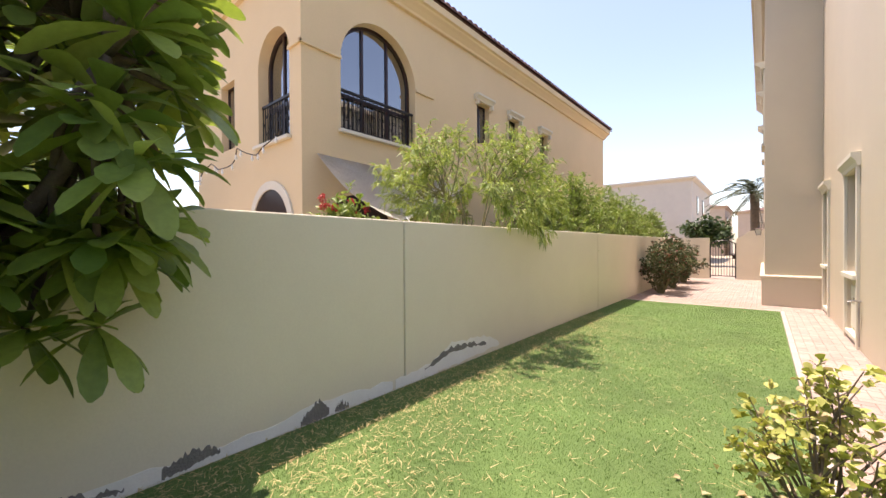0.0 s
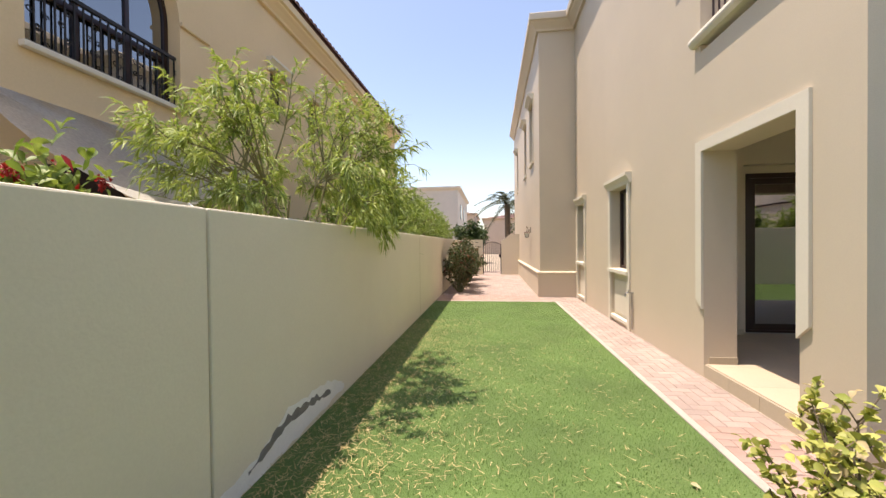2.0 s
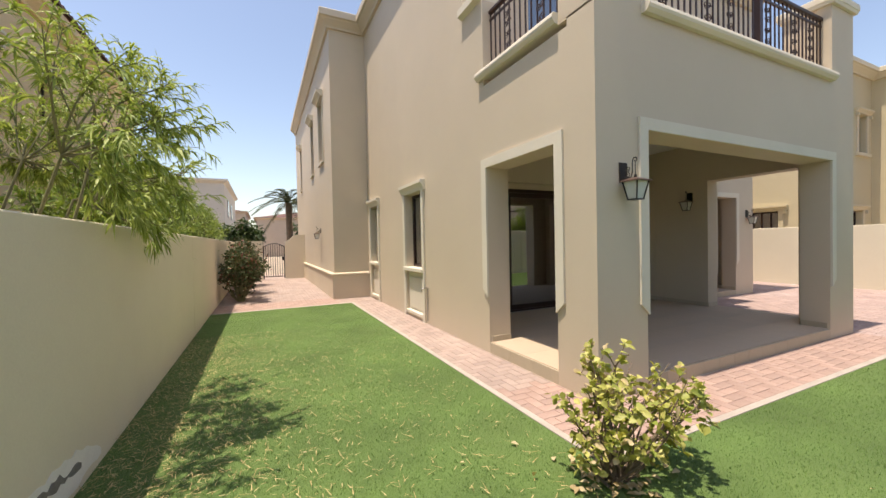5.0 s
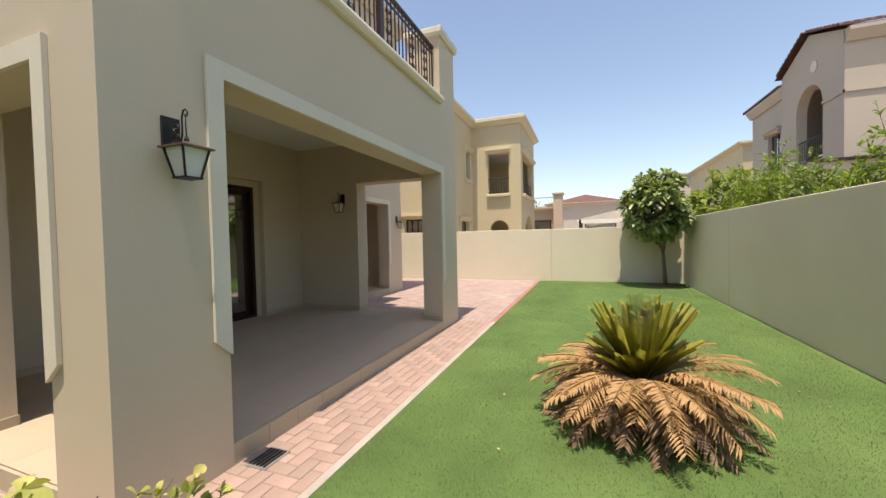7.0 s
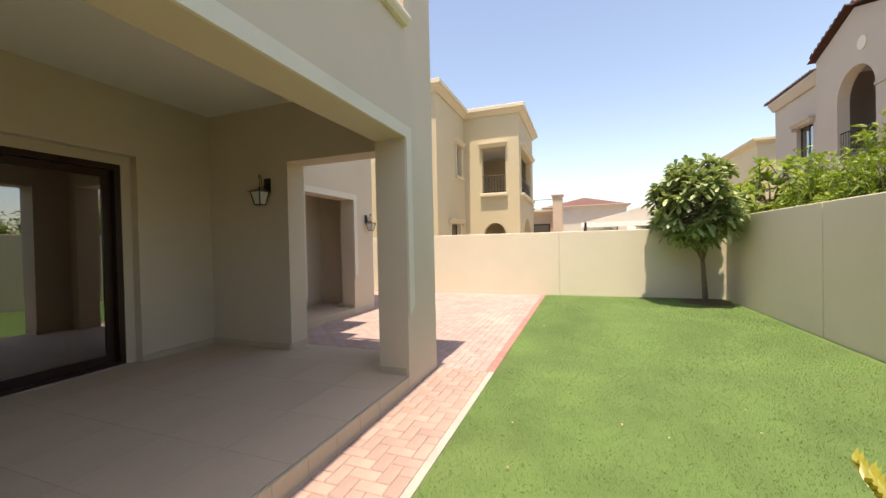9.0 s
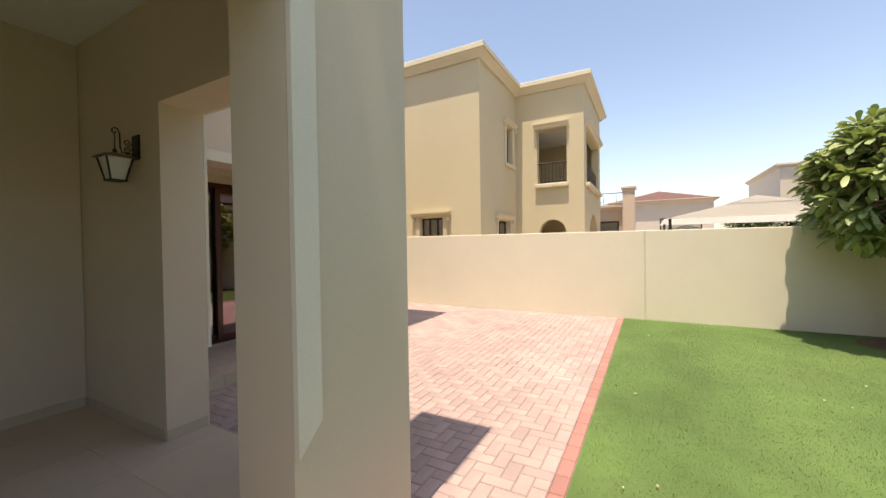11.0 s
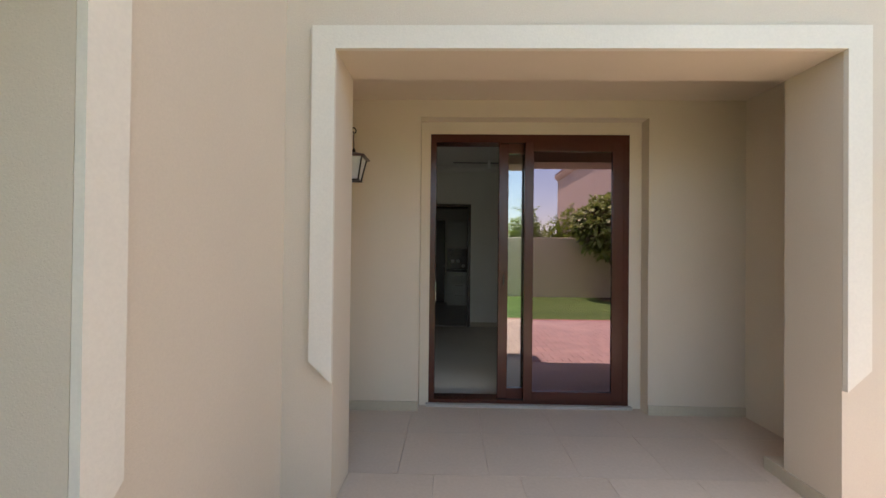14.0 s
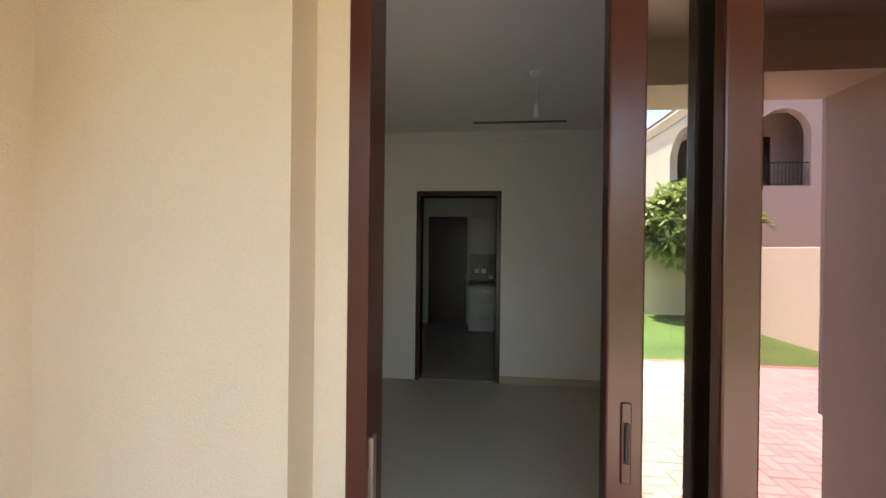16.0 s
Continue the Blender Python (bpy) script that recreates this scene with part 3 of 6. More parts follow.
window("window_6", "upper window with cream surround above the second porch", pose(WU[0], Y2, 0), WU[1] - WU[0], WU[2], WU[3], trims=0.09, head=False)
window("window_7", "dark framed balcony door above the porch", pose(2.2, YU, 0), 2.4, 3.62, 6.0, trims=0.0, head=False, sill_out=False, mullions=1)

# garden tap on the side wall
tap = thing("garden_tap", "old metal garden tap with a pipe on the wall", "tap", (XW, 7.70, 0.04))
part("pipe", tube(bmesh.new(), [(-0.025, 0, 0.02), (-0.025, 0, 0.62)], 0.011, 8), M_concrete, tap)
part("spout", tube(bmesh.new(), [(-0.004, 0, 0.63), (-0.09, 0, 0.64), (-0.125, 0, 0.62), (-0.13, 0, 0.57)], [0.013, 0.012, 0.011, 0.011], 8), M_chrome, tap)
part("handle", boxed(-0.085, -0.065, -0.035, 0.035, 0.675, 0.685, 0.003), M_chrome, tap)
part("stem", tube(bmesh.new(), [(-0.075, 0, 0.64), (-0.075, 0, 0.678)], 0.008, 6), M_chrome, tap)


# ---- sliding doors ----
def leaf(ob, name, x0, x1, y, z0, z1, stile, mat, glass, deep=0.045, label="", last=None):
    b = bmesh.new()
    for a in (boxed(x0, x0 + stile, y, y + deep, z0, z1, 0.006), boxed(x1 - (last or stile), x1, y, y + deep, z0, z1, 0.006),
              boxed(x0 + stile, x1 - (last or stile), y + 0.002, y + deep - 0.002, z0, z0 + stile * 1.05), boxed(x0 + stile, x1 - (last or stile), y + 0.002, y + deep - 0.002, z1 - stile * 1.0, z1)):
        joined(b, a)
    lf = part(name, b, mat, ob, label)
    part("pane", boxed(x0 + stile - 0.01, x1 - (last or stile) + 0.01, y + deep / 2 - 0.004, y + deep / 2 + 0.004, z0 + stile - 0.01, z1 - stile + 0.01), glass, lf)
    return lf


door = tagged(new("door_1"), "half open sliding door in mahogany-coloured aluminium with tinted glass", "door", "", "structure")
z0, z1 = 0.15, 2.498
fr = bmesh.new()
for a in (boxed(DP[0], DP[0] + 0.05, YD + 0.02, YD + 0.16, z0, z1), boxed(DP[1] - 0.05, DP[1], YD + 0.02, YD + 0.16, z0, z1),
          boxed(DP[0] + 0.05, DP[1] - 0.05, YD + 0.02, YD + 0.16, z1 - 0.07, z1), boxed(DP[0] + 0.05, DP[1] - 0.05, YD + 0.02, YD + 0.16, z0, z0 + 0.035)):
    joined(fr, a)
part("door_frame", fr, M_frame_red, door)
leaf(door, "fixed_leaf", 7.912, DP[1] - 0.05, YD + 0.005, z0 + 0.035, z1 - 0.07, 0.078, M_frame_red, M_glass_red, last=0.1)
sl = leaf(door, "sliding_leaf", 7.695, 8.60, YD + 0.062, z0 + 0.035, z1 - 0.07, 0.086, M_frame_red, M_glass, label="slid back leaf with a recessed pull")
b = bmesh.new()
box(b, 7.729, 7.753, YD + 0.056, YD + 0.063, 1.132, 1.319, 0.004)
pull = part("pull_plate", b, M_frame_red, sl, "recessed brown pull plate")
part("pull", boxed(7.735, 7.747, YD + 0.05, YD + 0.058, 1.18, 1.275, 0.005), M_iron, sl, "black finger pull")
part("lock_strike", boxed(DP[0] + 0.05, DP[0] + 0.056, YD + 0.06, YD + 0.085, 1.03, 1.2), M_chrome, door, "worn steel lock plate")
part("threshold", boxed(DP[0] - 0.02, DP[1] + 0.02, YD - 0.02, YD + 0.02, 0.13, 0.155), M_concrete, door, "white marble threshold")

door2 = tagged(new("door_2"), "closed dark brown sliding glass door of the living room", "door", "", "structure")
yv = YB + 0.13
fr = bmesh.new()
for a in (boxed(DV[0], DV[0] + 0.06, yv, yv + 0.15, z0, 2.515), boxed(DV[1] - 0.06, DV[1], yv, yv + 0.15, z0, 2.515),
          boxed(DV[0] + 0.06, DV[1] - 0.06, yv, yv + 0.15, 2.445, 2.515), boxed(DV[0] + 0.06, DV[1] - 0.06, yv, yv + 0.15, z0, z0 + 0.04)):
    joined(fr, a)
part("door_frame", fr, M_frame, door2)
leaf(door2, "sliding_leaf", DV[0] + 0.06, 3.76, yv + 0.015, z0 + 0.04, 2.445, 0.09, M_frame, M_glass_dark)
leaf(door2, "fixed_leaf", 3.64, DV[1] - 0.06, yv + 0.075, z0 + 0.04, 2.445, 0.09, M_frame, M_glass_dark)
part("threshold", boxed(DV[0] - 0.02, DV[1] + 0.02, yv - 0.04, yv - 0.001, 0.13, 0.155), M_concrete, door2, "pale threshold")


# ---- wall lanterns ----
def lantern(m, first=[]):
    """A lantern on a scrolled bracket. The wall is local y = 0; it hangs out to -y; local z = 0 is the foot of its plate."""
    if first:
        return copy_thing(first[0], m)
    ob = tagged(new("wall_lantern"), "black wrought iron wall lantern with frosted panes on a scrolled bracket", "wall lamp", "wall lanterns")
    part("back_plate", boxed(-0.066, 0.066, -0.018, 0.0, 0.0, 0.235, 0.004), M_iron, ob)
    b = bmesh.new()
    tube(b, [(0, -0.015, 0.05), (0, -0.08, 0.045), (0, -0.12, 0.05), (0, -0.135, 0.10), (0, -0.135, 0.22), (0, -0.15, 0.262), (0, -0.175, 0.272), (0, -0.195, 0.25),
             (0, -0.19, 0.225), (0, -0.172, 0.22), (0, -0.165, 0.238)], 0.0065, 6)
    for cy, cz, s in ((-0.075, 0.075, 1), (-0.075, 0.15, -1)):
        pts = [(0, cy + 0.035 * (1 - 0.75 * i / 16) * math.cos(s * i * 0.55), cz + 0.035 * (1 - 0.75 * i / 16) * math.sin(s * i * 0.55)) for i in range(17)]
        tube(b, pts, 0.005, 5)
    tube(b, [(0, -0.175, 0.215), (0, -0.172, 0.17), (0, -0.175, 0.12), (0, -0.175, 0.05)], 0.005, 5)
    part("bracket", b, M_iron, ob, "scrolled iron bracket", True)
    cy, zt, zb, rt, rb = -0.175, -0.015, -0.215, 0.098, 0.058
    part("finial", tube(bmesh.new(), [(0, cy, 0.08), (0, cy, 0.055), (0, cy, 0.035), (0, cy, 0.02)], [0.006, 0.018, 0.016, 0.024], 8), M_iron, ob)
    b = bmesh.new()
    for (ra, za), (rc, zc) in (((0.125, zt), (0.125, zt + 0.012)), ((0.125, zt + 0.012), (0.03, zt + 0.05))):
        lo = [b.verts.new((ra * sx, cy + ra * sy, za)) for sx, sy in ((-1, -1), (1, -1), (1, 1), (-1, 1))]
        hi = [b.verts.new((rc * sx, cy + rc * sy, zc)) for sx, sy in ((-1, -1), (1, -1), (1, 1), (-1, 1))]
        b.faces.new(lo[::-1])
        b.faces.new(hi)
        for i in range(4):
            b.faces.new((lo[i], lo[(i + 1) % 4], hi[(i + 1) % 4], hi[i]))
    part("roof", b, M_lamproof, ob, "square pitched metal roof")
    b = bmesh.new()
    for sx in (-1, 1):
        for sy in (-1, 1):
            tube(b, [(rt * sx, cy + rt * sy, zt), (rb * sx, cy + rb * sy, zb)], 0.0085, 4)
    box(b, -rb - 0.01, rb + 0.01, cy - rb - 0.01, cy + rb + 0.01, zb - 0.012, zb)
    part("cage", b, M_iron, ob)
    for k in range(4):
        b = bmesh.new()
        r1, r2 = rt - 0.006, rb - 0.004
        q = [(-r1, -r1, zt), (r1, -r1, zt), (r2, -r2, zb), (-r2, -r2, zb)]
        rot = Matrix.Rotation(k * math.pi / 2, 4, 'Z')
        outer = [b.verts.new(rot @ Vector(v) + Vector((0, cy, 0))) for v in q]
        inner = [b.verts.new(rot @ Vector((v[0] * 0.95, v[1] * 0.95, v[2])) + Vector((0, cy, 0))) for v in q]
        b.faces.new(outer)
        b.faces.new(inner[::-1])
        for i in range(4):
            b.faces.new((outer[i], inner[i], inner[(i + 1) % 4], outer[(i + 1) % 4]))
        bmesh.ops.recalc_face_normals(b, faces=b.faces[:])
        part("pane", b, M_lampglass, ob, "frosted glass pane")
    ob.matrix_basis = m
    for o in ob.children:
        o.data.transform(Matrix.Scale(0.79, 4))
    first.append(ob)
    return ob


lantern(pose(1.327, YT, 2.055))
lantern(pose(XE - 0.305, 6.02, 2.235, 0, 0, -90))
lantern(pose(9.76, Y2, 2.015))
lantern(pose(XE + 0.01, 7.60, 2.16, 0, 0, 90))
lantern(pose(0.0, 14.48, 1.9, 0, 0, -90))

# ---- porch floors, steps and skirtings ----
setting("floor_room", boxed(3.6, X2 - 0.34, YD + 0.22, 17.0, -0.1, 0.13), M_inner_floor, "polished beige tiled floor of the room", "floor")
sk = bmesh.new()
box(sk, XE + 0.01, DP[0] - 0.08, YD - 0.112, YD - 0.1, 0.13, 0.21)
box(sk, DP[1] + 0.105, X2 - 0.34, YD - 0.112, YD - 0.1, 0.13, 0.21)
box(sk, XE + 0.01, XE + 0.022, Y2 + 0.3, YD - 0.112, 0.13, 0.21)
box(sk, 9.238, 9.25, Y2 + 0.02, Y2 + 0.33, 0.13, 0.21)
box(sk, 9.25, X2 - 0.34, Y2 + 0.33, Y2 + 0.472, 0.13, 0.21)
box(sk, XW + 0.34, XW + 0.352, YT + 0.34, 4.285, 0.145, 0.225)
box(sk, XW + 0.34, XW + 0.352, 5.605, YB, 0.145, 0.225)
box(sk, XW + 0.05, XW + 0.34, 5.593, 5.605, 0.145, 0.225)
box(sk, XW + 0.352, DV[0] - 0.1, YB - 0.012, YB, 0.145, 0.225)
box(sk, DV[1] + 0.1, XE - 0.317, YB - 0.012, YB, 0.145, 0.225)
box(sk, XE - 0.317, XE - 0.305, 5.70, YB - 0.012, 0.145, 0.225)
box(sk, XE - 0.305, XE - 0.02, 5.678, 5.69, 0.145, 0.225)
box(sk, 5.623, 5.635, YT + 0.03, YT + 0.34, 0.145, 0.225)
setting("baseboard", sk, M_skirt, "low beige tile skirting of the porches", "baseboard")

# ---- room behind the sliding door ----
YI = 11.635
setting("wall_room_back", pierced("y", YI, 0.2, 5.0, X2 - 0.34, 0.13, 3.2, [(6.71, 7.585, 0.13, 2.272)]), M_room, "off-white room wall with a doorway", "wall")
setting("wall_room_west", boxed(5.0, 5.2, YD + 0.22, YI, 0.13, 3.2), M_room, "off-white room wall", "wall")
setting("ceiling_room", boxed(5.2, X2 - 0.34, YD + 0.22, YI, 2.99, 3.15), M_ceil, "white room ceiling", "ceiling")
cv = bmesh.new()
prism(cv, [(YI, 2.90), (YI - 0.02, 2.90), (YI - 0.03, 2.93), (YI - 0.07, 2.965), (YI - 0.08, 2.99), (YI, 2.99)], "x", 5.2, X2 - 0.34)
setting("trim_cove", cv, M_ceil, "white plaster cove under the ceiling", "trim")
setting("baseboard_room", boxed(7.64, X2 - 0.34, YI - 0.012, YI, 0.13, 0.21), M_skirt, "beige tile skirting of the room", "baseboard")
fr = bmesh.new()
for a in (boxed(6.66, 6.71, YI - 0.02, YI + 0.2, 0.13, 2.327), boxed(7.585, 7.637, YI - 0.02, YI + 0.2, 0.13, 2.327), boxed(6.71, 7.585, YI - 0.02, YI + 0.2, 2.272, 2.327)):
    joined(fr, a)
d3 = tagged(linked("door_3", fr, M_wood), "dark mahogany door frame of the kitchen doorway", "door frame", "", "structure")
part("threshold", boxed(6.71, 7.585, YI, YI + 0.08, 0.13, 0.142), M_concrete, d3, "white marble threshold")
setting("wall_kitchen_back", boxed(4.6, X2 - 0.34, 14.9, 15.1, 0.13, 3.2), M_room, "off-white kitchen wall", "wall")
setting("ceiling_kitchen", boxed(4.6, X2 - 0.34, YI + 0.2, 15.1, 2.9, 3.15), M_ceil, "white kitchen ceiling", "ceiling")
setting("wall_kitchen_west", boxed(4.6, 4.8, YI + 0.2, 14.9, 0.13, 3.2), M_room, "off-white kitchen side wall", "wall")
d4 = tagged(linked("door_4", boxed(6.36, 7.13, 14.86, 14.9, 0.13, 2.3, 0.01), M_wood), "dark mahogany door at the kitchen's far end", "door", "", "structure")
part("door_handle", boxed(7.1, 7.15, 14.80, 14.86, 1.08, 1.1), M_chrome, d4)
cab = thing("wall_cabinet", "white glossy kitchen wall cabinet above the counter", "cabinet", (7.2, 14.55, 1.55))
part("body", boxed(0, 1.2, 0.0, 0.35, 0, 0.7), M_white, cab)
for i in range(2):
    dr = part("door", boxed(0.01 + 0.6 * i, 0.59 + 0.6 * i, -0.02, -0.001, 0.005, 0.695, 0.004), M_white, cab)
    part("handle", boxed(0.5 + 0.06 * i, 0.515 + 0.06 * i, -0.045, -0.02, 0.05, 0.2), M_chrome, dr)
base = thing("base_cabinet", "white kitchen drawer unit under a dark worktop", "cabinet", (7.2, 14.3, 0.13))
part("body", boxed(0, 1.2, 0.0, 0.59, 0, 0.84), M_white, base)
for i in range(3):
    dr = part("drawer", boxed(0.01, 0.59, -0.02, -0.001, 0.1 + 0.24 * i, 0.32 + 0.24 * i, 0.004), M_white, base)
    part("handle", boxed(0.2, 0.4, -0.045, -0.02, 0.25 + 0.24 * i, 0.265 + 0.24 * i), M_chrome, dr)
tagged(linked("worktop", boxed(7.18, 8.42, 14.27, 14.9, 0.97, 1.01, 0.004), M_frame), "dark stone kitchen worktop on the drawer unit", "worktop")
splash = setting("backsplash", boxed(7.2, 8.4, 14.885, 14.898, 1.012, 1.548), M_mosaic, "brown mosaic tile splashback behind the worktop", "backsplash")
for k in range(3):
    sock = thing("wall_socket", "white wall socket on the mosaic splashback", "socket", (7.34 + 0.14 * k, 14.885, 1.22 if k < 2 else 1.1), "wall sockets")
    part("plate", boxed(-0.042, 0.042, -0.01, 0.0, -0.042, 0.042, 0.003), M_white, sock)
    part("rocker", boxed(-0.015, 0.015, -0.015, -0.01, -0.025, 0.025, 0.002), M_chrome, sock)
pend = thing("pendant_bulb_holder", "bare white pendant bulb holder on a short flex", "pendant lamp", (7.805, 10.15, 2.99))
part("ceiling_rose", tube(bmesh.new(), [(0, 0, 0), (0, 0, -0.025), (0, 0, -0.04)], [0.05, 0.045, 0.015], 14), M_white, pend)
part("flex", tube(bmesh.new(), [(0, 0, -0.035), (0.004, 0, -0.13), (0, 0, -0.24)], 0.004, 5), M_white, pend)
part("bulb_holder", tube(bmesh.new(), [(0, 0, -0.23), (0, 0, -0.25), (0, 0, -0.29), (0, 0, -0.295), (0, 0, -0.34)], [0.012, 0.02, 0.02, 0.024, 0.024], 10), M_white, pend)
vent = thing("ceiling_vent", "long black slot air diffuser in the ceiling", "air vent", (7.29, 11.24, 2.99))
part("frame", boxed(0, 1.0, -0.04, 0.04, -0.006, 0.0), M_white, vent)
for k in (-0.018, 0.018):
    part("slot", boxed(0.02, 0.98, k - 0.01, k + 0.01, -0.010, -0.0062), M_iron, vent, "black slot")
setting("wall_living_back", boxed(XW + 0.34, 5.0, 10.9, 11.1, -0.1, 3.2), M_room, "off-white wall of the living room", "wall")
setting("ceiling_living", boxed(XW + 0.34, 5.0, YB + 0.32, 10.9, 2.95, 3.2), M_ceil, "white living room ceiling", "ceiling")
setting("floor_living", boxed(XW + 0.34, 5.0, YB + 0.12, 10.9, -0.1, 0.135), M_inner_floor, "tiled living room floor", "floor")


# ---- neighbouring houses ----
def house(name, label, at=(0, 0, 0)):
    return thing(name, label, "house", at)


def arch_glazing(ob, axis_pose, w, sill_z, spring, deep, rail=True, mull=2):
    """Round-headed dark window with panes and a low iron railing; local x along the wall from 0 to w, face at y = 0."""
    r = w / 2
    n = 20

    def outline(k):
        return [(k, sill_z), *[(r - (r - k) * math.cos(math.pi * i / n), spring + (r - k) * math.sin(math.pi * i / n)) for i in range(n + 1)], (w - k, sill_z)]
    b = bmesh.new()
    o, i_ = outline(0.0), outline(0.07)
    for a in range(len(o) - 1):
        prism(b, [o[a], o[a + 1], i_[a + 1], i_[a]], "y", deep, deep + 0.08)
    holder = part("arched_window", b, M_frame, ob, "round-headed dark framed window")
    holder.matrix_basis = axis_pose
    for k in range(1, mull + 1):
        x = w * k / (mull + 1)
        top = spring + math.sqrt(max(r * r - (x - r) ** 2, 0.0)) - 0.04
        part("mullion", boxed(x - 0.03, x + 0.03, deep + 0.004, deep + 0.076, sill_z, top), M_frame, holder)
    part("transom", boxed(0.05, w - 0.05, deep + 0.006, deep + 0.07, sill_z + 0.75, sill_z + 0.83), M_frame, holder)
    b = bmesh.new()
    prism(b, outline(0.03), "y", deep + 0.035, deep + 0.045)
    part("pane", b, M_glass_up, holder)
    part("blind", boxed(w * 0.34, w * 0.66, deep + 0.12, deep + 0.13, sill_z, spring + r * 0.8), M_curtain, holder, "grey roller blind")
    # no room is built: a black sheet paints the shade inside the arch
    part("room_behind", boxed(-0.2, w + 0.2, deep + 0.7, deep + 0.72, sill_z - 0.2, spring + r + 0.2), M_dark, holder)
    if rail:
        rl = bmesh.new()
        box(rl, 0.02, w - 0.02, deep - 0.16, deep - 0.11, sill_z + 0.80, sill_z + 0.85)
        box(rl, 0.02, w - 0.02, deep - 0.145, deep - 0.125, sill_z + 0.05, sill_z + 0.075)
        rails = part("railing", rl, M_iron, holder, "black wrought iron window railing")
        k = int(w / 0.11)
        for j in range(k + 1):
            x = 0.04 + (w - 0.08) * j / k
            box_b = boxed(x - 0.009, x + 0.009, deep - 0.143, deep - 0.127, sill_z, sill_z + 0.8)
            if j % 3 == 1:
                for dz, s in ((0.25, 1), (0.45, -1), (0.6, 1)):
                    scroll(box_b, x + 0.04 * s, sill_z + dz, 0.045, 1.2, deep - 0.135, s, 0.008)
            part("bar", box_b, M_iron, holder)
    return holder


def flat_window(ob, m, w, h, mullions=1, trim=None, head=0.0, deep=0.16, glass=None, surround=0.0):
    """A small window let into a neighbour's wall; local x along the wall, z = 0 the sill, the wall face at y = 0."""
    f = boxed(0, w, deep, deep + 0.05, 0, 0.05)
    for a in (boxed(0, w, deep, deep + 0.05, h - 0.05, h), boxed(0, 0.05, deep, deep + 0.05, 0.05, h - 0.05), boxed(w - 0.05, w, deep, deep + 0.05, 0.05, h - 0.05)):
        joined(f, a)
    win = part("window", f, M_frame, ob, "dark brown framed window")
    win.matrix_basis = m
    step = w / (mullions + 1)
    for i in range(1, mullions + 1):
        part("mullion", boxed(step * i - 0.025, step * i + 0.025, deep - 0.004, deep + 0.046, 0.05, h - 0.05), M_frame, win)
    part("pane", boxed(0.03, w - 0.03, deep + 0.02, deep + 0.028, 0.03, h - 0.03), glass or M_glass_up, win)
    # black backing sheet, interior darkness painted rather than modelled
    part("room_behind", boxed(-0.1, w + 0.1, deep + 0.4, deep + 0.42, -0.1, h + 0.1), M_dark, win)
    if head:
        part("hood", hood(bmesh.new(), -0.14 - surround, w + 0.14 + surround, h + 0.03, h + 0.2, head), trim, win)
        for x in (-0.1 - surround, w + 0.02 + surround):
            part("bracket", boxed(x, x + 0.08, -head * 0.75, -0.002, h - 0.1, h + 0.025, 0.01), trim, win)
    if surround:
        for x0, x1 in ((-surround, -0.002), (w + 0.002, w + surround)):
            part("side_trim", boxed(x0, x1, -0.04, -0.002, 0, h + 0.02), trim, win)
        part("sill", boxed(-surround - 0.06, w + surround + 0.06, -0.10, 0.1, -0.13, -0.002, 0.02), trim, win)
    return win


def eave_tiles(ob, p, q, mat, size=0.24, rise=0.35, inward=Vector((-1, 0, 0))):
    """A row of round clay tiles whose ends show along an eave from p to q."""
    p, q = Vector(p), Vector(q)
    n = max(2, int((q - p).length / size))
    along = (q - p).normalized()
    b = bmesh.new()
    k = 6
    front, behind = [], []
    for i in range(k + 1):
        a = math.pi * i / k
        off = along * (size * 0.5 * math.cos(a)) + Vector((0, 0, size * 0.42 * math.sin(a)))
        front.append(b.verts.new(off))
        behind.append(b.verts.new(off + inward * 0.9 + Vector((0, 0, rise))))
    for i in range(k):
        b.faces.new((front[i], front[i + 1], behind[i + 1], behind[i]))
    b.faces.new(front)
    first = part("roof_tile", b, mat, ob)
    for i in range(n):
        o = first if i == 0 else first.copy()
        if i:
            scene.collection.objects.link(o)
        o.location = p + along * (size * (i + 0.5))


XN, YN = -6.49, 3.62
nw = house("neighbour_house", "ochre rendered two-storey villa with arched windows and a clay tile roof", (0, 0.2, 0))
part("side_wall", arched("x", XN, -0.35, YN, 20.5, -0.1, 7.45, [(4.47, 6.60, 3.82, 5.24)],
                         [(9.2, 9.85, 4.5, 5.72), (11.05, 11.7, 4.5, 5.72), (13.3, 14.0, 4.5, 5.72)]), M_nbr_w, nw)
part("front_wall", arched("y", YN, 0.35, -12.0, XN - 0.35, -0.1, 7.45, [(-8.25, -6.92, 3.6, 5.2)], [(-10.3, -9.5, 3.8, 5.4)]), M_nbr_w, nw)
part("far_wall", boxed(-12.0, XN - 0.002, 20.5, 20.8, -0.1, 7.45), M_nbr_w, nw)
# solid black block, painted shade in place of the rooms inside
part("core", boxed(-12.0, XN - 1.3, YN + 1.4, 20.4, -0.1, 7.4), M_dark, nw)
cpn = [(0.04, 0)] + [(-o, h) for o, h in cornice_profile(0.34, 0.45)[1:-1]] + [(0.04, 0.45)]
part("cornice", swept(bmesh.new(), [(-12.0, YN), (XN, YN), (XN, 20.8)], [(-o, h) for o, h in cpn], 7.0), M_nbr_w, nw)
ro = bmesh.new()
ra = [ro.verts.new(v) for v in ((XN + 0.36, YN - 0.36, 7.47), (XN + 0.36, 21.1, 7.47), (-12.4, 21.1, 7.47), (-12.4, YN - 0.36, 7.47), (-9.3, 6.5, 8.5), (-9.3, 18.2, 8.5))]
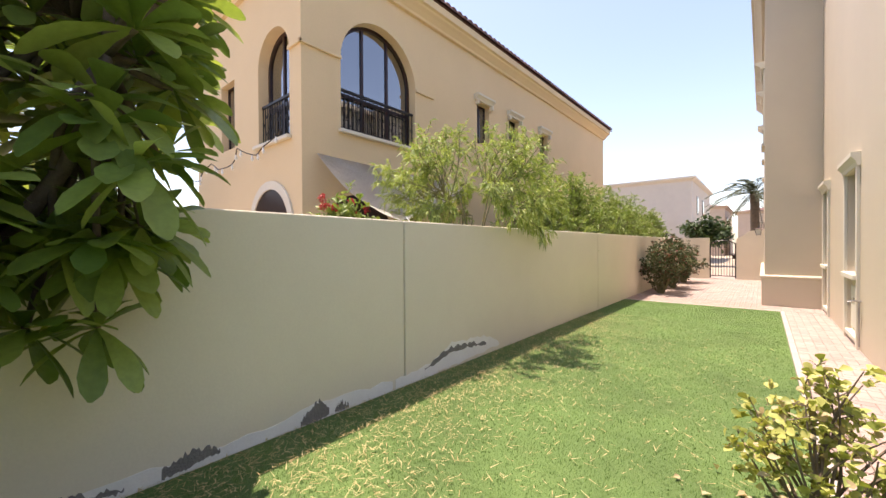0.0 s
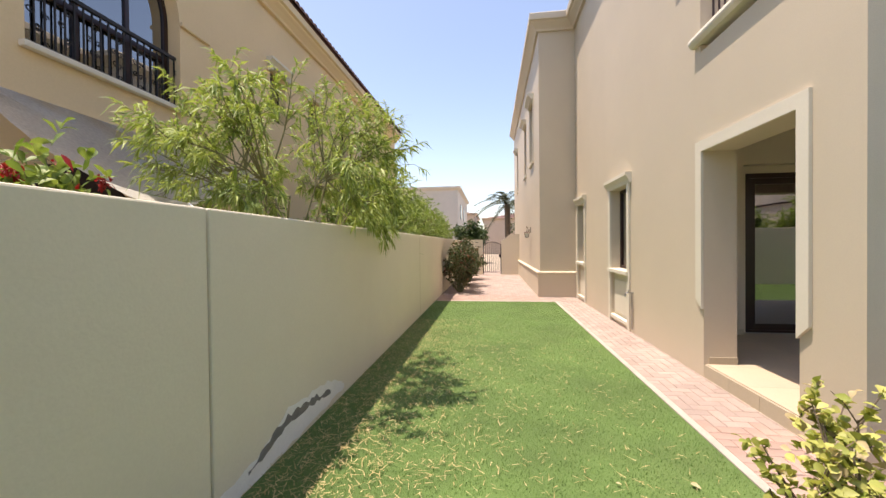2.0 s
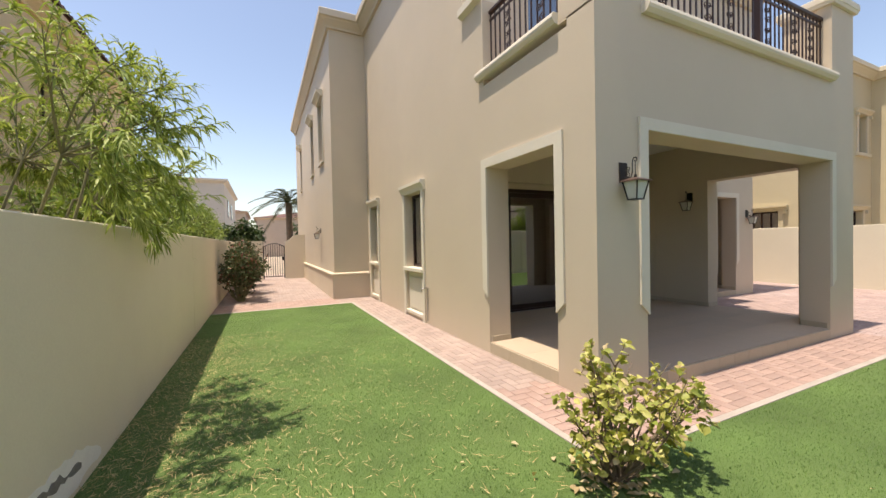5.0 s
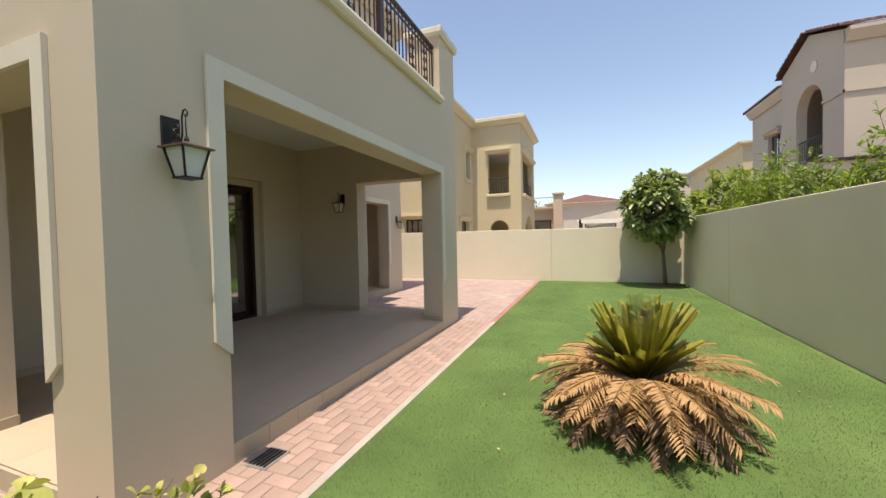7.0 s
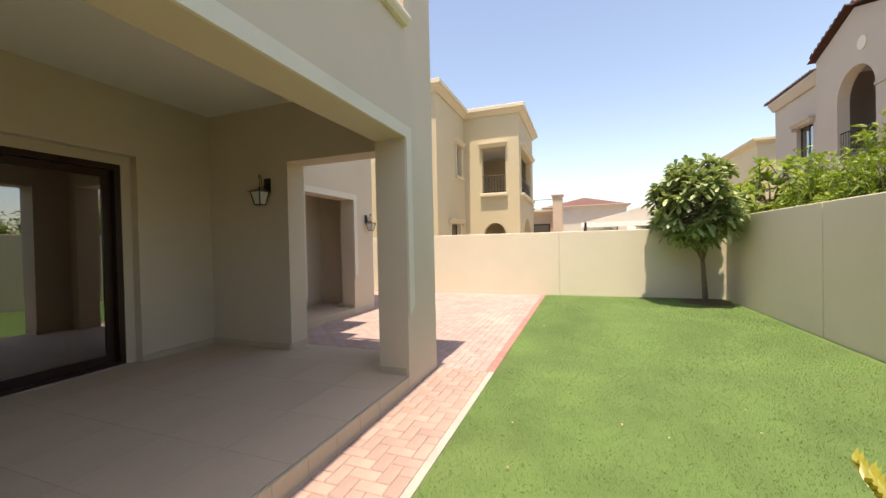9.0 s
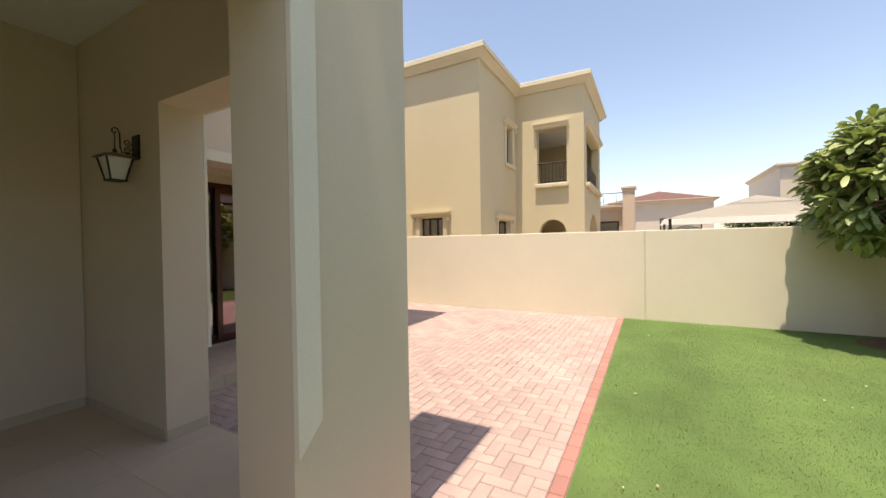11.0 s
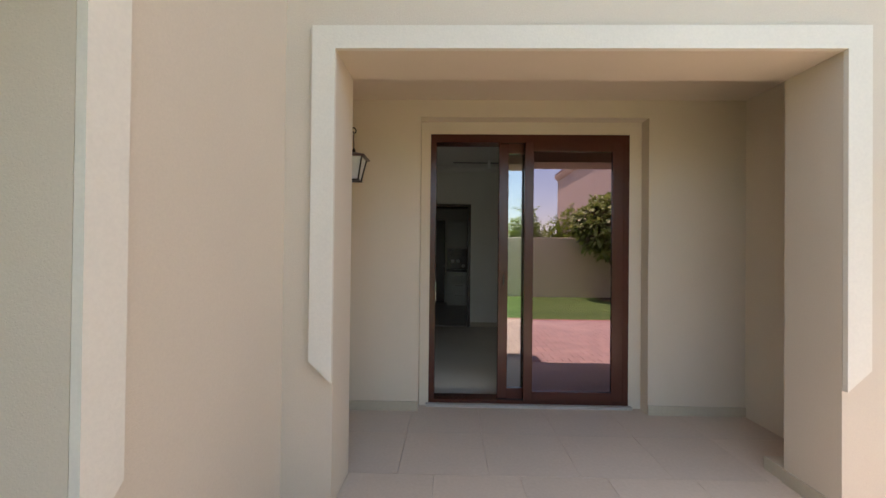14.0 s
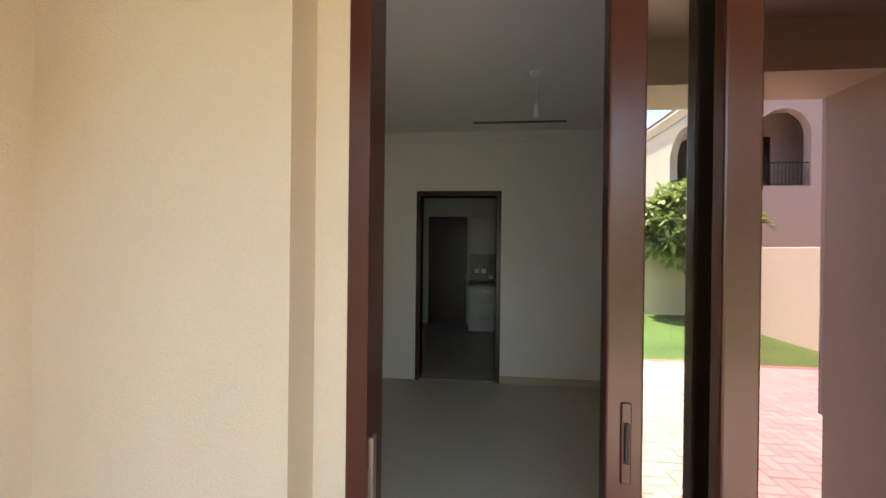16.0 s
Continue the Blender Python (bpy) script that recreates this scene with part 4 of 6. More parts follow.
for f in ((0, 1, 5, 4), (1, 2, 5), (2, 3, 4, 5), (3, 0, 4), (3, 2, 1, 0)):
    ro.faces.new([ra[i] for i in f])
part("roof", ro, M_rooftile_j, nw, "dark clay tile roof")
eave_tiles(nw, (XN + 0.40, YN - 0.4, 7.5), (XN + 0.40, 21.1, 7.5), M_rooftile)
eave_tiles(nw, (-12.4, YN - 0.4, 7.5), (XN + 0.4, YN - 0.4, 7.5), M_rooftile, inward=Vector((0, 1, 0)))
arch_glazing(nw, pose(XN, 4.47, 0, 0, 0, 90), 2.13, 3.82, 5.24, 0.22)
arch_glazing(nw, pose(-8.25, YN, 0), 1.33, 3.6, 5.2, 0.22, mull=1)
for y in (9.2, 11.05, 13.3):
    flat_window(nw, pose(XN, y, 4.5, 0, 0, 90), 0.65 if y < 13 else 0.7, 1.22, 1, M_trim, 0.16)
flat_window(nw, pose(-10.3, YN, 3.8), 0.8, 1.6, 1, M_nbr_w)
for a, b_ in ((3.62, 4.47), (6.60, 7.25)):
    part("impost", boxed(XN + 0.002, XN + 0.05, a - (0.05 if a < 4 else 0), b_, 5.2, 5.27, 0.01), M_nbr_w, nw)
part("impost", boxed(-6.92, XN + 0.05, YN - 0.05, YN - 0.002, 5.2, 5.27, 0.01), M_nbr_w, nw)
part("sill", boxed(XN + 0.002, XN + 0.1, 4.4, 6.7, 3.74, 3.815, 0.015), M_trim, nw)
part("sill", boxed(-8.35, -6.85, YN - 0.1, YN - 0.002, 3.52, 3.595, 0.015), M_trim, nw)
b = bmesh.new()
r0, r1 = 0.78, 0.95
for i in range(20):
    a0, a1 = math.pi * i / 20, math.pi * (i + 1) / 20
    prism(b, [(-7.72 + r * math.cos(a), 1.85 + r * math.sin(a)) for r, a in ((r0, a0), (r1, a0), (r1, a1), (r0, a1))], "y", YN - 0.04, YN - 0.002)
part("arch_trim", b, M_trim, nw)
b = bmesh.new()
prism(b, [(-7.72 - 0.78, 0.0), *[(-7.72 - 0.78 * math.cos(math.pi * i / 20), 1.85 + 0.78 * math.sin(math.pi * i / 20)) for i in range(21)], (-7.72 + 0.78, 0.0)], "y", YN - 0.012, YN - 0.003)
part("arched_doorway", b, M_frame, nw, "dark glazed arched doorway")
b = bmesh.new()
for i in range(20):
    a0, a1 = math.pi * i / 20, math.pi * (i + 1) / 20
    prism(b, [(4.9 + (r + 0.1) * math.cos(a), 1.75 + r * math.sin(a)) for r, a in ((0.78, a0), (0.92, a0), (0.92, a1), (0.78, a1))], "x", XN + 0.002, XN + 0.04)
part("arch_trim", b, M_nbr_w, nw)
b = bmesh.new()
prism(b, [(4.02, 0.0), *[(4.9 - 0.88 * math.cos(math.pi * i / 20), 1.75 + 0.78 * math.sin(math.pi * i / 20)) for i in range(21)], (5.78, 0.0)], "x", XN + 0.003, XN + 0.012)
part("arched_doorway", b, M_frame, nw, "dark glazed arched doorway")

sail_bm = bmesh.new()
A, B, C = Vector((XN + 0.05, 4.1, 3.22)), Vector((XN + 0.05, 9.2, 3.1)), Vector((-3.75, 3.8, 1.86))
rows = []
for i in range(9):
    u = i / 8
    p, q = A.lerp(C, u), A.lerp(C, u) + (B - A) * (1 - u)
    rows.append([sail_bm.verts.new(p.lerp(q, j / 6) + Vector((0, 0, -0.35 * math.sin(math.pi * u) * math.sin(math.pi * min(1, j / 6 + 0.15)) - 0.1 * math.sin(math.pi * u)))) for j in range(7)])
for r1_, r2_ in zip(rows, rows[1:]):
    for j in range(6):
        sail_bm.faces.new((r1_[j], r1_[j + 1], r2_[j + 1], r2_[j]))
bmesh.ops.solidify(sail_bm, geom=sail_bm.faces[:], thickness=0.006)
sl_ob = tagged(linked("shade_sail", sail_bm, M_sail, None, "", True), "white fabric shade sail tied to the neighbour's wall", "shade sail")
part("rope", tube(bmesh.new(), [C, C + Vector((0.25, -0.1, -0.15)), (-3.3, 3.6, 1.55)], 0.008, 5), M_white, sl_ob)

st = thing("string_lights", "string of small bulbs along the neighbour's front wall", "string lights")
cable = [(-12.0 + 5.2 * i / 30, YN - 0.08 - 0.05 * math.sin(i), 3.62 - 0.28 * abs(math.sin(i * math.pi / 10)) + 0.02 * i / 3 - 0.2) for i in range(31)]
part("cable", tube(bmesh.new(), cable, 0.012, 5), M_iron, st)
for i in range(1, 31, 2):
    x, y, z = cable[i]
    part("bulb", tube(bmesh.new(), [(x, y, z - 0.01), (x, y, z - 0.05), (x, y, z - 0.09), (x, y, z - 0.13)], [0.015, 0.02, 0.035, 0.01], 6), M_white, st)

# villa to the east
XA, YBB, XC, YDD, XEE = 15.6, 7.21, 19.25, 4.66, 24.3
ne = house("neighbour_villa", "butter-coloured two-storey villa with cream cornice and open balcony")
part("front_wall", pierced("x", XA, 0.3, YBB + 0.3, 22.0, -0.1, 7.3, [(8.55, 9.45, 1.2, 2.42), (11.8, 12.7, 4.3, 5.9), (11.8, 12.7, 1.2, 2.42)]), M_nbr_e, ne)
part("side_wall", pierced("y", YBB, 0.3, XA, XC, -0.1, 7.3, [(18.05, 18.75, 4.5, 5.9), (17.1, 18.4, 1.2, 2.36)]), M_nbr_e, ne)
bw = arched("x", XC, 0.3, YDD + 0.3, YBB + 0.1, -0.1, 2.9, [(5.32, 6.30, 0.0, 1.92)])
joined(bw, pierced("x", XC, 0.3, YDD + 0.3, YBB + 0.1, 2.9, 7.3, [(5.27, 6.37, 3.78, 5.85)]))
part("balcony_wall", bw, M_nbr_e, ne)
dw = arched("y", YDD, 0.3, XC, XEE, -0.1, 2.9, [(20.4, 23.2, 0.0, 1.3)])
joined(dw, pierced("y", YDD, 0.3, XC, XEE, 2.9, 7.3, [(19.9, 23.6, 3.78, 5.85)]))
part("balcony_side_wall", dw, M_nbr_e, ne)
part("balcony_end_wall", boxed(XEE - 0.3, XEE, YDD + 0.3, 14.0, -0.1, 7.3), M_nbr_e, ne)
part("balcony_back_wall", boxed(XC + 0.3, XEE - 0.3, YBB + 1.2, YBB + 1.4, -0.1, 7.3), M_nbr_e, ne)
part("balcony_floor", boxed(XC + 0.3, XEE - 0.3, YDD + 0.3, YBB + 1.2, 3.2, 3.5), M_nbr_e, ne)
part("balcony_ceiling", boxed(XC + 0.3, XEE - 0.3, YDD + 0.3, YBB + 1.2, 6.3, 6.5), M_ceil, ne)
bd = part("balcony_door", boxed(XC + 0.9, XC + 2.3, YBB + 1.14, YBB + 1.198, 3.5, 5.7), M_frame, ne, "dark framed glazed balcony door")
for k in range(2):
    part("pane", boxed(XC + 1.0 + 0.66 * k, XC + 1.58 + 0.66 * k, YBB + 1.125, YBB + 1.139, 3.65, 5.55), M_glass_up, bd)
part("roof", boxed(XA, 30, YBB + 0.01, 22.0, 7.3, 7.5), M_nbr_e, ne)
part("roof", boxed(XC, XEE, YDD, YBB, 7.302, 7.5), M_nbr_e, ne)
ncor = [(0.04, 0)] + [(-o, h) for o, h in cornice_profile(0.29, 0.37)[1:-1]] + [(0.04, 0.37)]
part("cornice", swept(bmesh.new(), [(XA, 22.0), (XA, YBB), (XC, YBB), (XC, YDD), (XEE, YDD), (XEE, 14.0)], [(-o, h) for o, h in ncor], 7.3), M_trim_e, ne, "cream moulded cornice")
flat_window(ne, pose(XA, 9.45, 1.2, 0, 0, -90), 0.9, 1.22, 2, M_nbr_e, 0.16, surround=0.16)
flat_window(ne, pose(XA, 12.7, 4.3, 0, 0, -90), 0.9, 1.6, 1, M_trim_e, 0.16, surround=0.14)
flat_window(ne, pose(XA, 12.7, 1.2, 0, 0, -90), 0.9, 1.22, 1, M_nbr_e, 0.16, surround=0.14)
flat_window(ne, pose(18.05, YBB, 4.5), 0.7, 1.4, 0, M_trim_e, 0.16, surround=0.16)
flat_window(ne, pose(17.1, YBB, 1.2), 1.3, 1.16, 1, M_trim_e, 0.16, surround=0.14)
for axis, a in (("x", None), ("y", None)):
    if axis == "x":
        part("balcony_hood", joined(bmesh.new(), hood(bmesh.new(), -0.1, 1.2, 5.87, 6.08, 0.2), pose(XC, 6.37, 0, 0, 0, -90)), M_trim_e, ne)
        part("balcony_sill", boxed(XC - 0.16, XC + 0.3, 5.2, 6.44, 3.62, 3.775, 0.03), M_trim_e, ne)
    else:
        part("balcony_hood", joined(bmesh.new(), hood(bmesh.new(), -0.2, 3.9, 5.87, 6.08, 0.2), pose(19.9, YDD, 0)), M_trim_e, ne)
        part("balcony_sill", boxed(19.7, 23.8, YDD - 0.16, YDD + 0.3, 3.62, 3.775, 0.03), M_trim_e, ne)


def plain_rail(ob, p, q, high=0.8, gap=0.13, mat=None):
    p, q = Vector(p), Vector(q)
    b = bmesh.new()
    tube(b, [p + Vector((0, 0, high)), q + Vector((0, 0, high))], 0.025, 6)
    tube(b, [p + Vector((0, 0, 0.08)), q + Vector((0, 0, 0.08))], 0.012, 5)
    rail = part("railing", b, mat or M_rail, ob, "dark iron railing")
    n = int((q - p).length / gap)
    for i in range(n + 1):
        o = p.lerp(q, i / n)
        bb = tube(bmesh.new(), [o, o + Vector((0, 0, high))], 0.009, 4)
        if i % 4 == 2:
            ax = (q - p).normalized()
            for dz in (0.3, 0.5):
                pts = [o + Vector((0, 0, dz)) + ax * (0.08 * math.cos(a * 0.6)) + Vector((0, 0, 0.08 * math.sin(a * 0.6))) for a in range(11)]
                tube(bb, pts, 0.007, 4)
        part("bar", bb, mat or M_rail, rail)


plain_rail(ne, (XC + 0.12, 6.37, 3.78), (XC + 0.12, 5.27, 3.78))
plain_rail(ne, (19.9, YDD + 0.12, 3.78), (23.6, YDD + 0.12, 3.78), gap=0.2)

# villa to the south-east: a gabled corner bay and a lower range
ns = house("neighbour_mansion", "greige rendered villa with a gabled bay, arches and clay tile roof")
XS, YS = 16.7, -6.6
bays = arched("y", YS, -0.35, XS, 21.1, -0.1, 8.25, [(17.95, 19.85, 4.2, 6.2)])
prism(bays, [(XS, 8.25), (21.1, 8.25), (18.9, 9.1)], "y", YS, YS - 0.35)
part("gable_wall", bays, M_nbr_s, ns)
part("side_wall", arched("x", XS, 0.35, -22.0, YS - 0.35, -0.1, 8.25, [(-10.6, -7.9, 4.2, 6.0)]), M_nbr_s, ns)
part("range_wall", pierced("y", YS - 0.3, -0.3, 21.1, 25.2, -0.1, 7.9, [(22.0, 23.3, 4.5, 6.2)]), M_nbr_s, ns)
part("core", boxed(XS + 1.6, 25.1, -21.9, YS - 1.9, -0.1, 8.0), M_nbr_s, ns)
part("loggia_floor", boxed(XS + 0.35, 21.0, -15.9, YS - 0.35, 3.9, 4.15), M_nbr_s, ns)
part("loggia_ceiling", boxed(XS + 0.35, 21.0, -15.9, YS - 0.35, 7.6, 7.8), M_ceil, ns)
ld = part("loggia_door", boxed(18.6, 19.7, YS - 1.9, YS - 1.84, 4.15, 6.6), M_frame, ns, "dark framed loggia door")
part("pane", boxed(18.75, 19.55, YS - 1.838, YS - 1.83, 4.3, 6.45), M_glass_up, ld)
flat_window(ns, pose(23.3, YS - 0.3, 4.5, 0, 0, 180), 1.3, 1.7, 1, M_nbr_s, 0.22)
part("cornice", swept(bmesh.new(), [(21.1, YS - 0.3), (25.2, YS - 0.3)], [(0.04, 0), (-0.1, 0), (-0.3, 0.3), (-0.3, 0.42), (0.04, 0.42)], 7.55), M_nbr_s, ns)
part("cornice", swept(bmesh.new(), [(XS, -22), (XS, YS)], [(0.04, 0), (-0.08, 0), (-0.28, 0.3), (-0.28, 0.42), (0.04, 0.42)], 7.8), M_nbr_s, ns)
ro = bmesh.new()
for f in (((XS - 0.2, YS + 0.2, 8.27), (18.9, YS + 0.2, 9.2), (18.9, -22, 9.2), (XS - 0.2, -22, 8.27)), ((18.9, YS + 0.2, 9.2), (21.3, YS + 0.2, 8.27), (21.3, -22, 8.27), (18.9, -22, 9.2)),
          ((21.1, YS + 0.05, 7.98), (25.5, YS + 0.05, 7.98), (25.5, -11, 9.0), (21.1, -11, 9.0))):
    ro.faces.new([ro.verts.new(v) for v in f])
bmesh.ops.solidify(ro, geom=ro.faces[:], thickness=0.06)
part("roof", ro, M_rooftile_j, ns, "clay tile roof")
eave_tiles(ns, (XS - 0.25, -22, 8.28), (XS - 0.25, YS + 0.2, 8.28), M_rooftile, 0.26, 0.36, Vector((1, 0, 0)))
eave_tiles(ns, (25.5, YS + 0.05, 7.99), (21.2, YS + 0.05, 7.99), M_rooftile, 0.26, 0.25, Vector((0, -1, 0)))
slope = Vector((2.2, 0, 0.92)).normalized()
eave_tiles(ns, (XS - 0.2, YS + 0.22, 8.3), (18.9, YS + 0.22, 9.22), M_rooftile, 0.26, 0.0, Vector((0, -1, 0)))
eave_tiles(ns, (18.9, YS + 0.22, 9.22), (21.3, YS + 0.22, 8.3), M_rooftile, 0.26, 0.0, Vector((0, -1, 0)))
part("medallion", tube(bmesh.new(), [(18.5, YS + 0.002, 7.75), (18.5, YS + 0.04, 7.75)], 0.22, 18), M_trim, ns)
part("impost", boxed(XS - 0.05, 17.95, YS + 0.002, YS + 0.05, 6.15, 6.24), M_nbr_s, ns)
part("impost", boxed(XS - 0.05, XS - 0.002, -7.9, YS + 0.05, 6.15, 6.24), M_nbr_s, ns)
plain_rail(ns, (17.95, YS - 0.1, 4.2), (19.85, YS - 0.1, 4.2), 0.9, 0.13, M_iron)
plain_rail(ns, (XS + 0.1, -10.6, 4.2), (XS + 0.1, -7.9, 4.2), 0.9, 0.13, M_iron)
part("terrace_wall", boxed(15.6, XS - 0.002, -14.0, -5.2, -0.1, 3.7), M_nbr_s, ns)
part("terrace_coping", boxed(15.5, XS - 0.004, -14.1, -5.1, 3.702, 3.8), M_frame, ns)


def far_house(x0, x1, y0, y1, h, mat, roof=False, windows=(), label="far rendered villa with a moulded parapet"):
    ob = house("far_house", label)
    part("wall", boxed(x0, x1, y0, y1, -0.1, h), mat, ob)
    part("parapet", swept(bmesh.new(), [(x0, y0), (x0, y1), (x1, y1), (x1, y0)], [(0.05, 0), (-0.3, 0.25), (-0.3, 0.4), (0.05, 0.42)], h - 0.3, True), mat, ob)
    if roof:
        ro = bmesh.new()
        v = [ro.verts.new(p) for p in ((x0 - 0.4, y0 - 0.4, h), (x1 + 0.4, y0 - 0.4, h), (x1 + 0.4, y1 + 0.4, h), (x0 - 0.4, y1 + 0.4, h), ((x0 + x1) / 2, (y0 + y1) / 2, h + 1.4))]
        for f in ((0, 1, 4), (1, 2, 4), (2, 3, 4), (3, 0, 4), (3, 2, 1, 0)):
            ro.faces.new([v[i] for i in f])
        part("roof", ro, M_rooftile_j, ob)
    for m, w, hh in windows:
        f = part("window", boxed(0, w, -0.04, -0.002, 0, hh), M_frame, ob)
        f.matrix_basis = m
        part("pane", boxed(0.1, w - 0.1, -0.06, -0.042, 0.1, hh - 0.1), M_glass_up, f)
    return ob


far_house(-15.0, -4.6, 38, 52, 7.1, M_far2, False, [(pose(-4.6, 41, 4.2, 0, 0, 90), 1.0, 1.6), (pose(-4.6, 45, 4.2, 0, 0, 90), 1.0, 1.6)], "far cream villa with a flat moulded roof")
far_house(-14.0, -4.0, 64, 80, 6.6, M_far, True, [(pose(-4.0, 68, 3.6, 0, 0, 90), 1.4, 1.8)], "far tan villa with a clay tile roof")
far_house(-2.5, 9.0, 62, 76, 5.6, M_far, True, [], "far pinkish villa with a clay tile roof")
far_house(-40.0, -24.0, 30, 48, 7.0, M_far2, True, [], "far pale villa beyond the garden wall")
far_house(32.0, 46.0, -16.0, -8.6, 7.7, M_nbr_e, False, [], "far butter-coloured villa with a flat roof")
far_house(42.0, 52.0, -2.0, 5.5, 4.9, M_far2, True, [(pose(42.0, 1.8, 1.9, 0, 0, -90), 3.0, 1.5)], "far pale villa with a low clay roof")
far_house(33.0, 38.0, 4.2, 12.0, 3.9, M_far, False, [(pose(33.0, 6.0, 1.9, 0, 0, -90), 1.6, 1.0)], "far pink rendered outbuilding with a roof terrace")
fp = house("far_terrace_pillar", "far pink rendered pillar beside a roof terrace railing")
part("pillar", boxed(31.6, 32.6, 3.4, 4.1, -0.1, 4.9), M_far, fp)
part("coping", boxed(31.5, 32.7, 3.3, 4.2, 4.902, 5.05, 0.03), M_far2, fp)
plain_rail(fp, (32.4, 4.1, 3.95), (32.4, 7.5, 3.95), 0.8, 0.2, M_iron)
far_house(48.0, 60.0, -15.5, -7.5, 8.0, M_far2, False, [(pose(48.0, -9.0, 4.6, 0, 0, -90), 1.1, 1.6), (pose(48.0, -11.2, 4.6, 0, 0, -90), 2.4, 2.0)], "far pale villa on the skyline")
far_house(30.0, 44.0, -24.0, -18.5, 7.4, M_far2, False, [], "far cream villa behind the mansion")
far_house(-34.0, -20.0, -30.0, -16.0, 7.2, M_nbr_w, True, [], "far ochre villa behind the garden")
far_house(-6.0, 8.0, -44.0, -30.0, 6.5, M_nbr_s, True, [(pose(0, -30, 4.0, 0, 0, 180), 1.2, 1.6), (pose(4, -30, 4.0, 0, 0, 180), 1.2, 1.6)], "greige villa behind the back garden wall")

tent = thing("garden_gazebo", "white fabric gazebo roof with a small vented top", "gazebo", (24.6, -1.3, 0))
b = bmesh.new()
for r1_, z1_, r2_, z2_ in ((3.4, 2.35, 1.0, 3.0), (1.2, 2.98, 0.05, 3.35)):
    lo = [b.verts.new((r1_ * sx, r1_ * sy, z1_)) for sx, sy in ((-1, -1), (1, -1), (1, 1), (-1, 1))]
    hi = [b.verts.new((r2_ * sx, r2_ * sy, z2_)) for sx, sy in ((-1, -1), (1, -1), (1, 1), (-1, 1))]
    for i in range(4):
        b.faces.new((lo[i], lo[(i + 1) % 4], hi[(i + 1) % 4], hi[i]))
bmesh.ops.solidify(b, geom=b.faces[:], thickness=0.01)
part("canopy", b, M_sail, tent, "white fabric canopy")
for sx in (-1, 1):
    for sy in (-1, 1):
        part("post", boxed(3.2 * sx - 0.05, 3.2 * sx + 0.05, 3.2 * sy - 0.05, 3.2 * sy + 0.05, -0.1, 2.4), M_iron, tent)

# ---- side gate ----
gw = bmesh.new()
box(gw, -2.872, -1.79, 19.9, 20.1, -0.3, 1.74)
setting("wall_gate_west", gw, M_gwall, "cream wall beside the side gate", "garden wall")
gw = bmesh.new()
top = [(-0.87 + 0.87 * i / 12, 1.70 + 0.30 * (0.5 - 0.5 * math.cos(math.pi * min(1, i / 7)))) for i in range(13)]
prism(gw, [(-0.87, -0.3), *top, (0.0, -0.3)], "y", 19.9, 20.1)
setting("wall_gate_east", gw, M_gwall, "cream wall with a swept top beside the gate", "garden wall")
gate = thing("iron_gate", "black wrought iron garden gate with a curved top", "gate", (-1.79, 20.0, 0))
b = bmesh.new()
tube(b, [(0.03, 0, 0.03), (0.03, 0, 1.5)], 0.025, 6)
tube(b, [(0.89, 0, 0.03), (0.89, 0, 1.5)], 0.025, 6)
tube(b, [(0.03, 0, 0.12), (0.89, 0, 0.12)], 0.018, 6)
tube(b, [(0.03 + 0.86 * i / 12, 0, 1.48 + 0.14 * math.sin(math.pi * i / 12)) for i in range(13)], 0.02, 6)
part("gate_frame", b, M_iron, gate)
for i in range(1, 9):
    x = 0.03 + 0.86 * i / 9
    part("bar", tube(bmesh.new(), [(x, 0, 0.12), (x, 0, 1.48 + 0.14 * math.sin(math.pi * i / 9))], 0.011, 5), M_iron, gate)
part("lock_box", boxed(0.8, 0.88, -0.03, 0.03, 0.85, 1.0, 0.005), M_iron, gate)


# ---- plants ----
rng = random.Random(7)
OVAL = [(0.0, 0.10), (0.25, 0.55), (0.55, 1.0), (0.82, 0.72), (1.0, 0.0)]
PADDLE = [(0.0, 0.10), (0.3, 0.42), (0.6, 0.85), (0.8, 1.0), (0.93, 0.72), (1.0, 0.15)]
BLADE = [(0.0, 0.35), (0.4, 1.0), (1.0, 0.0)]


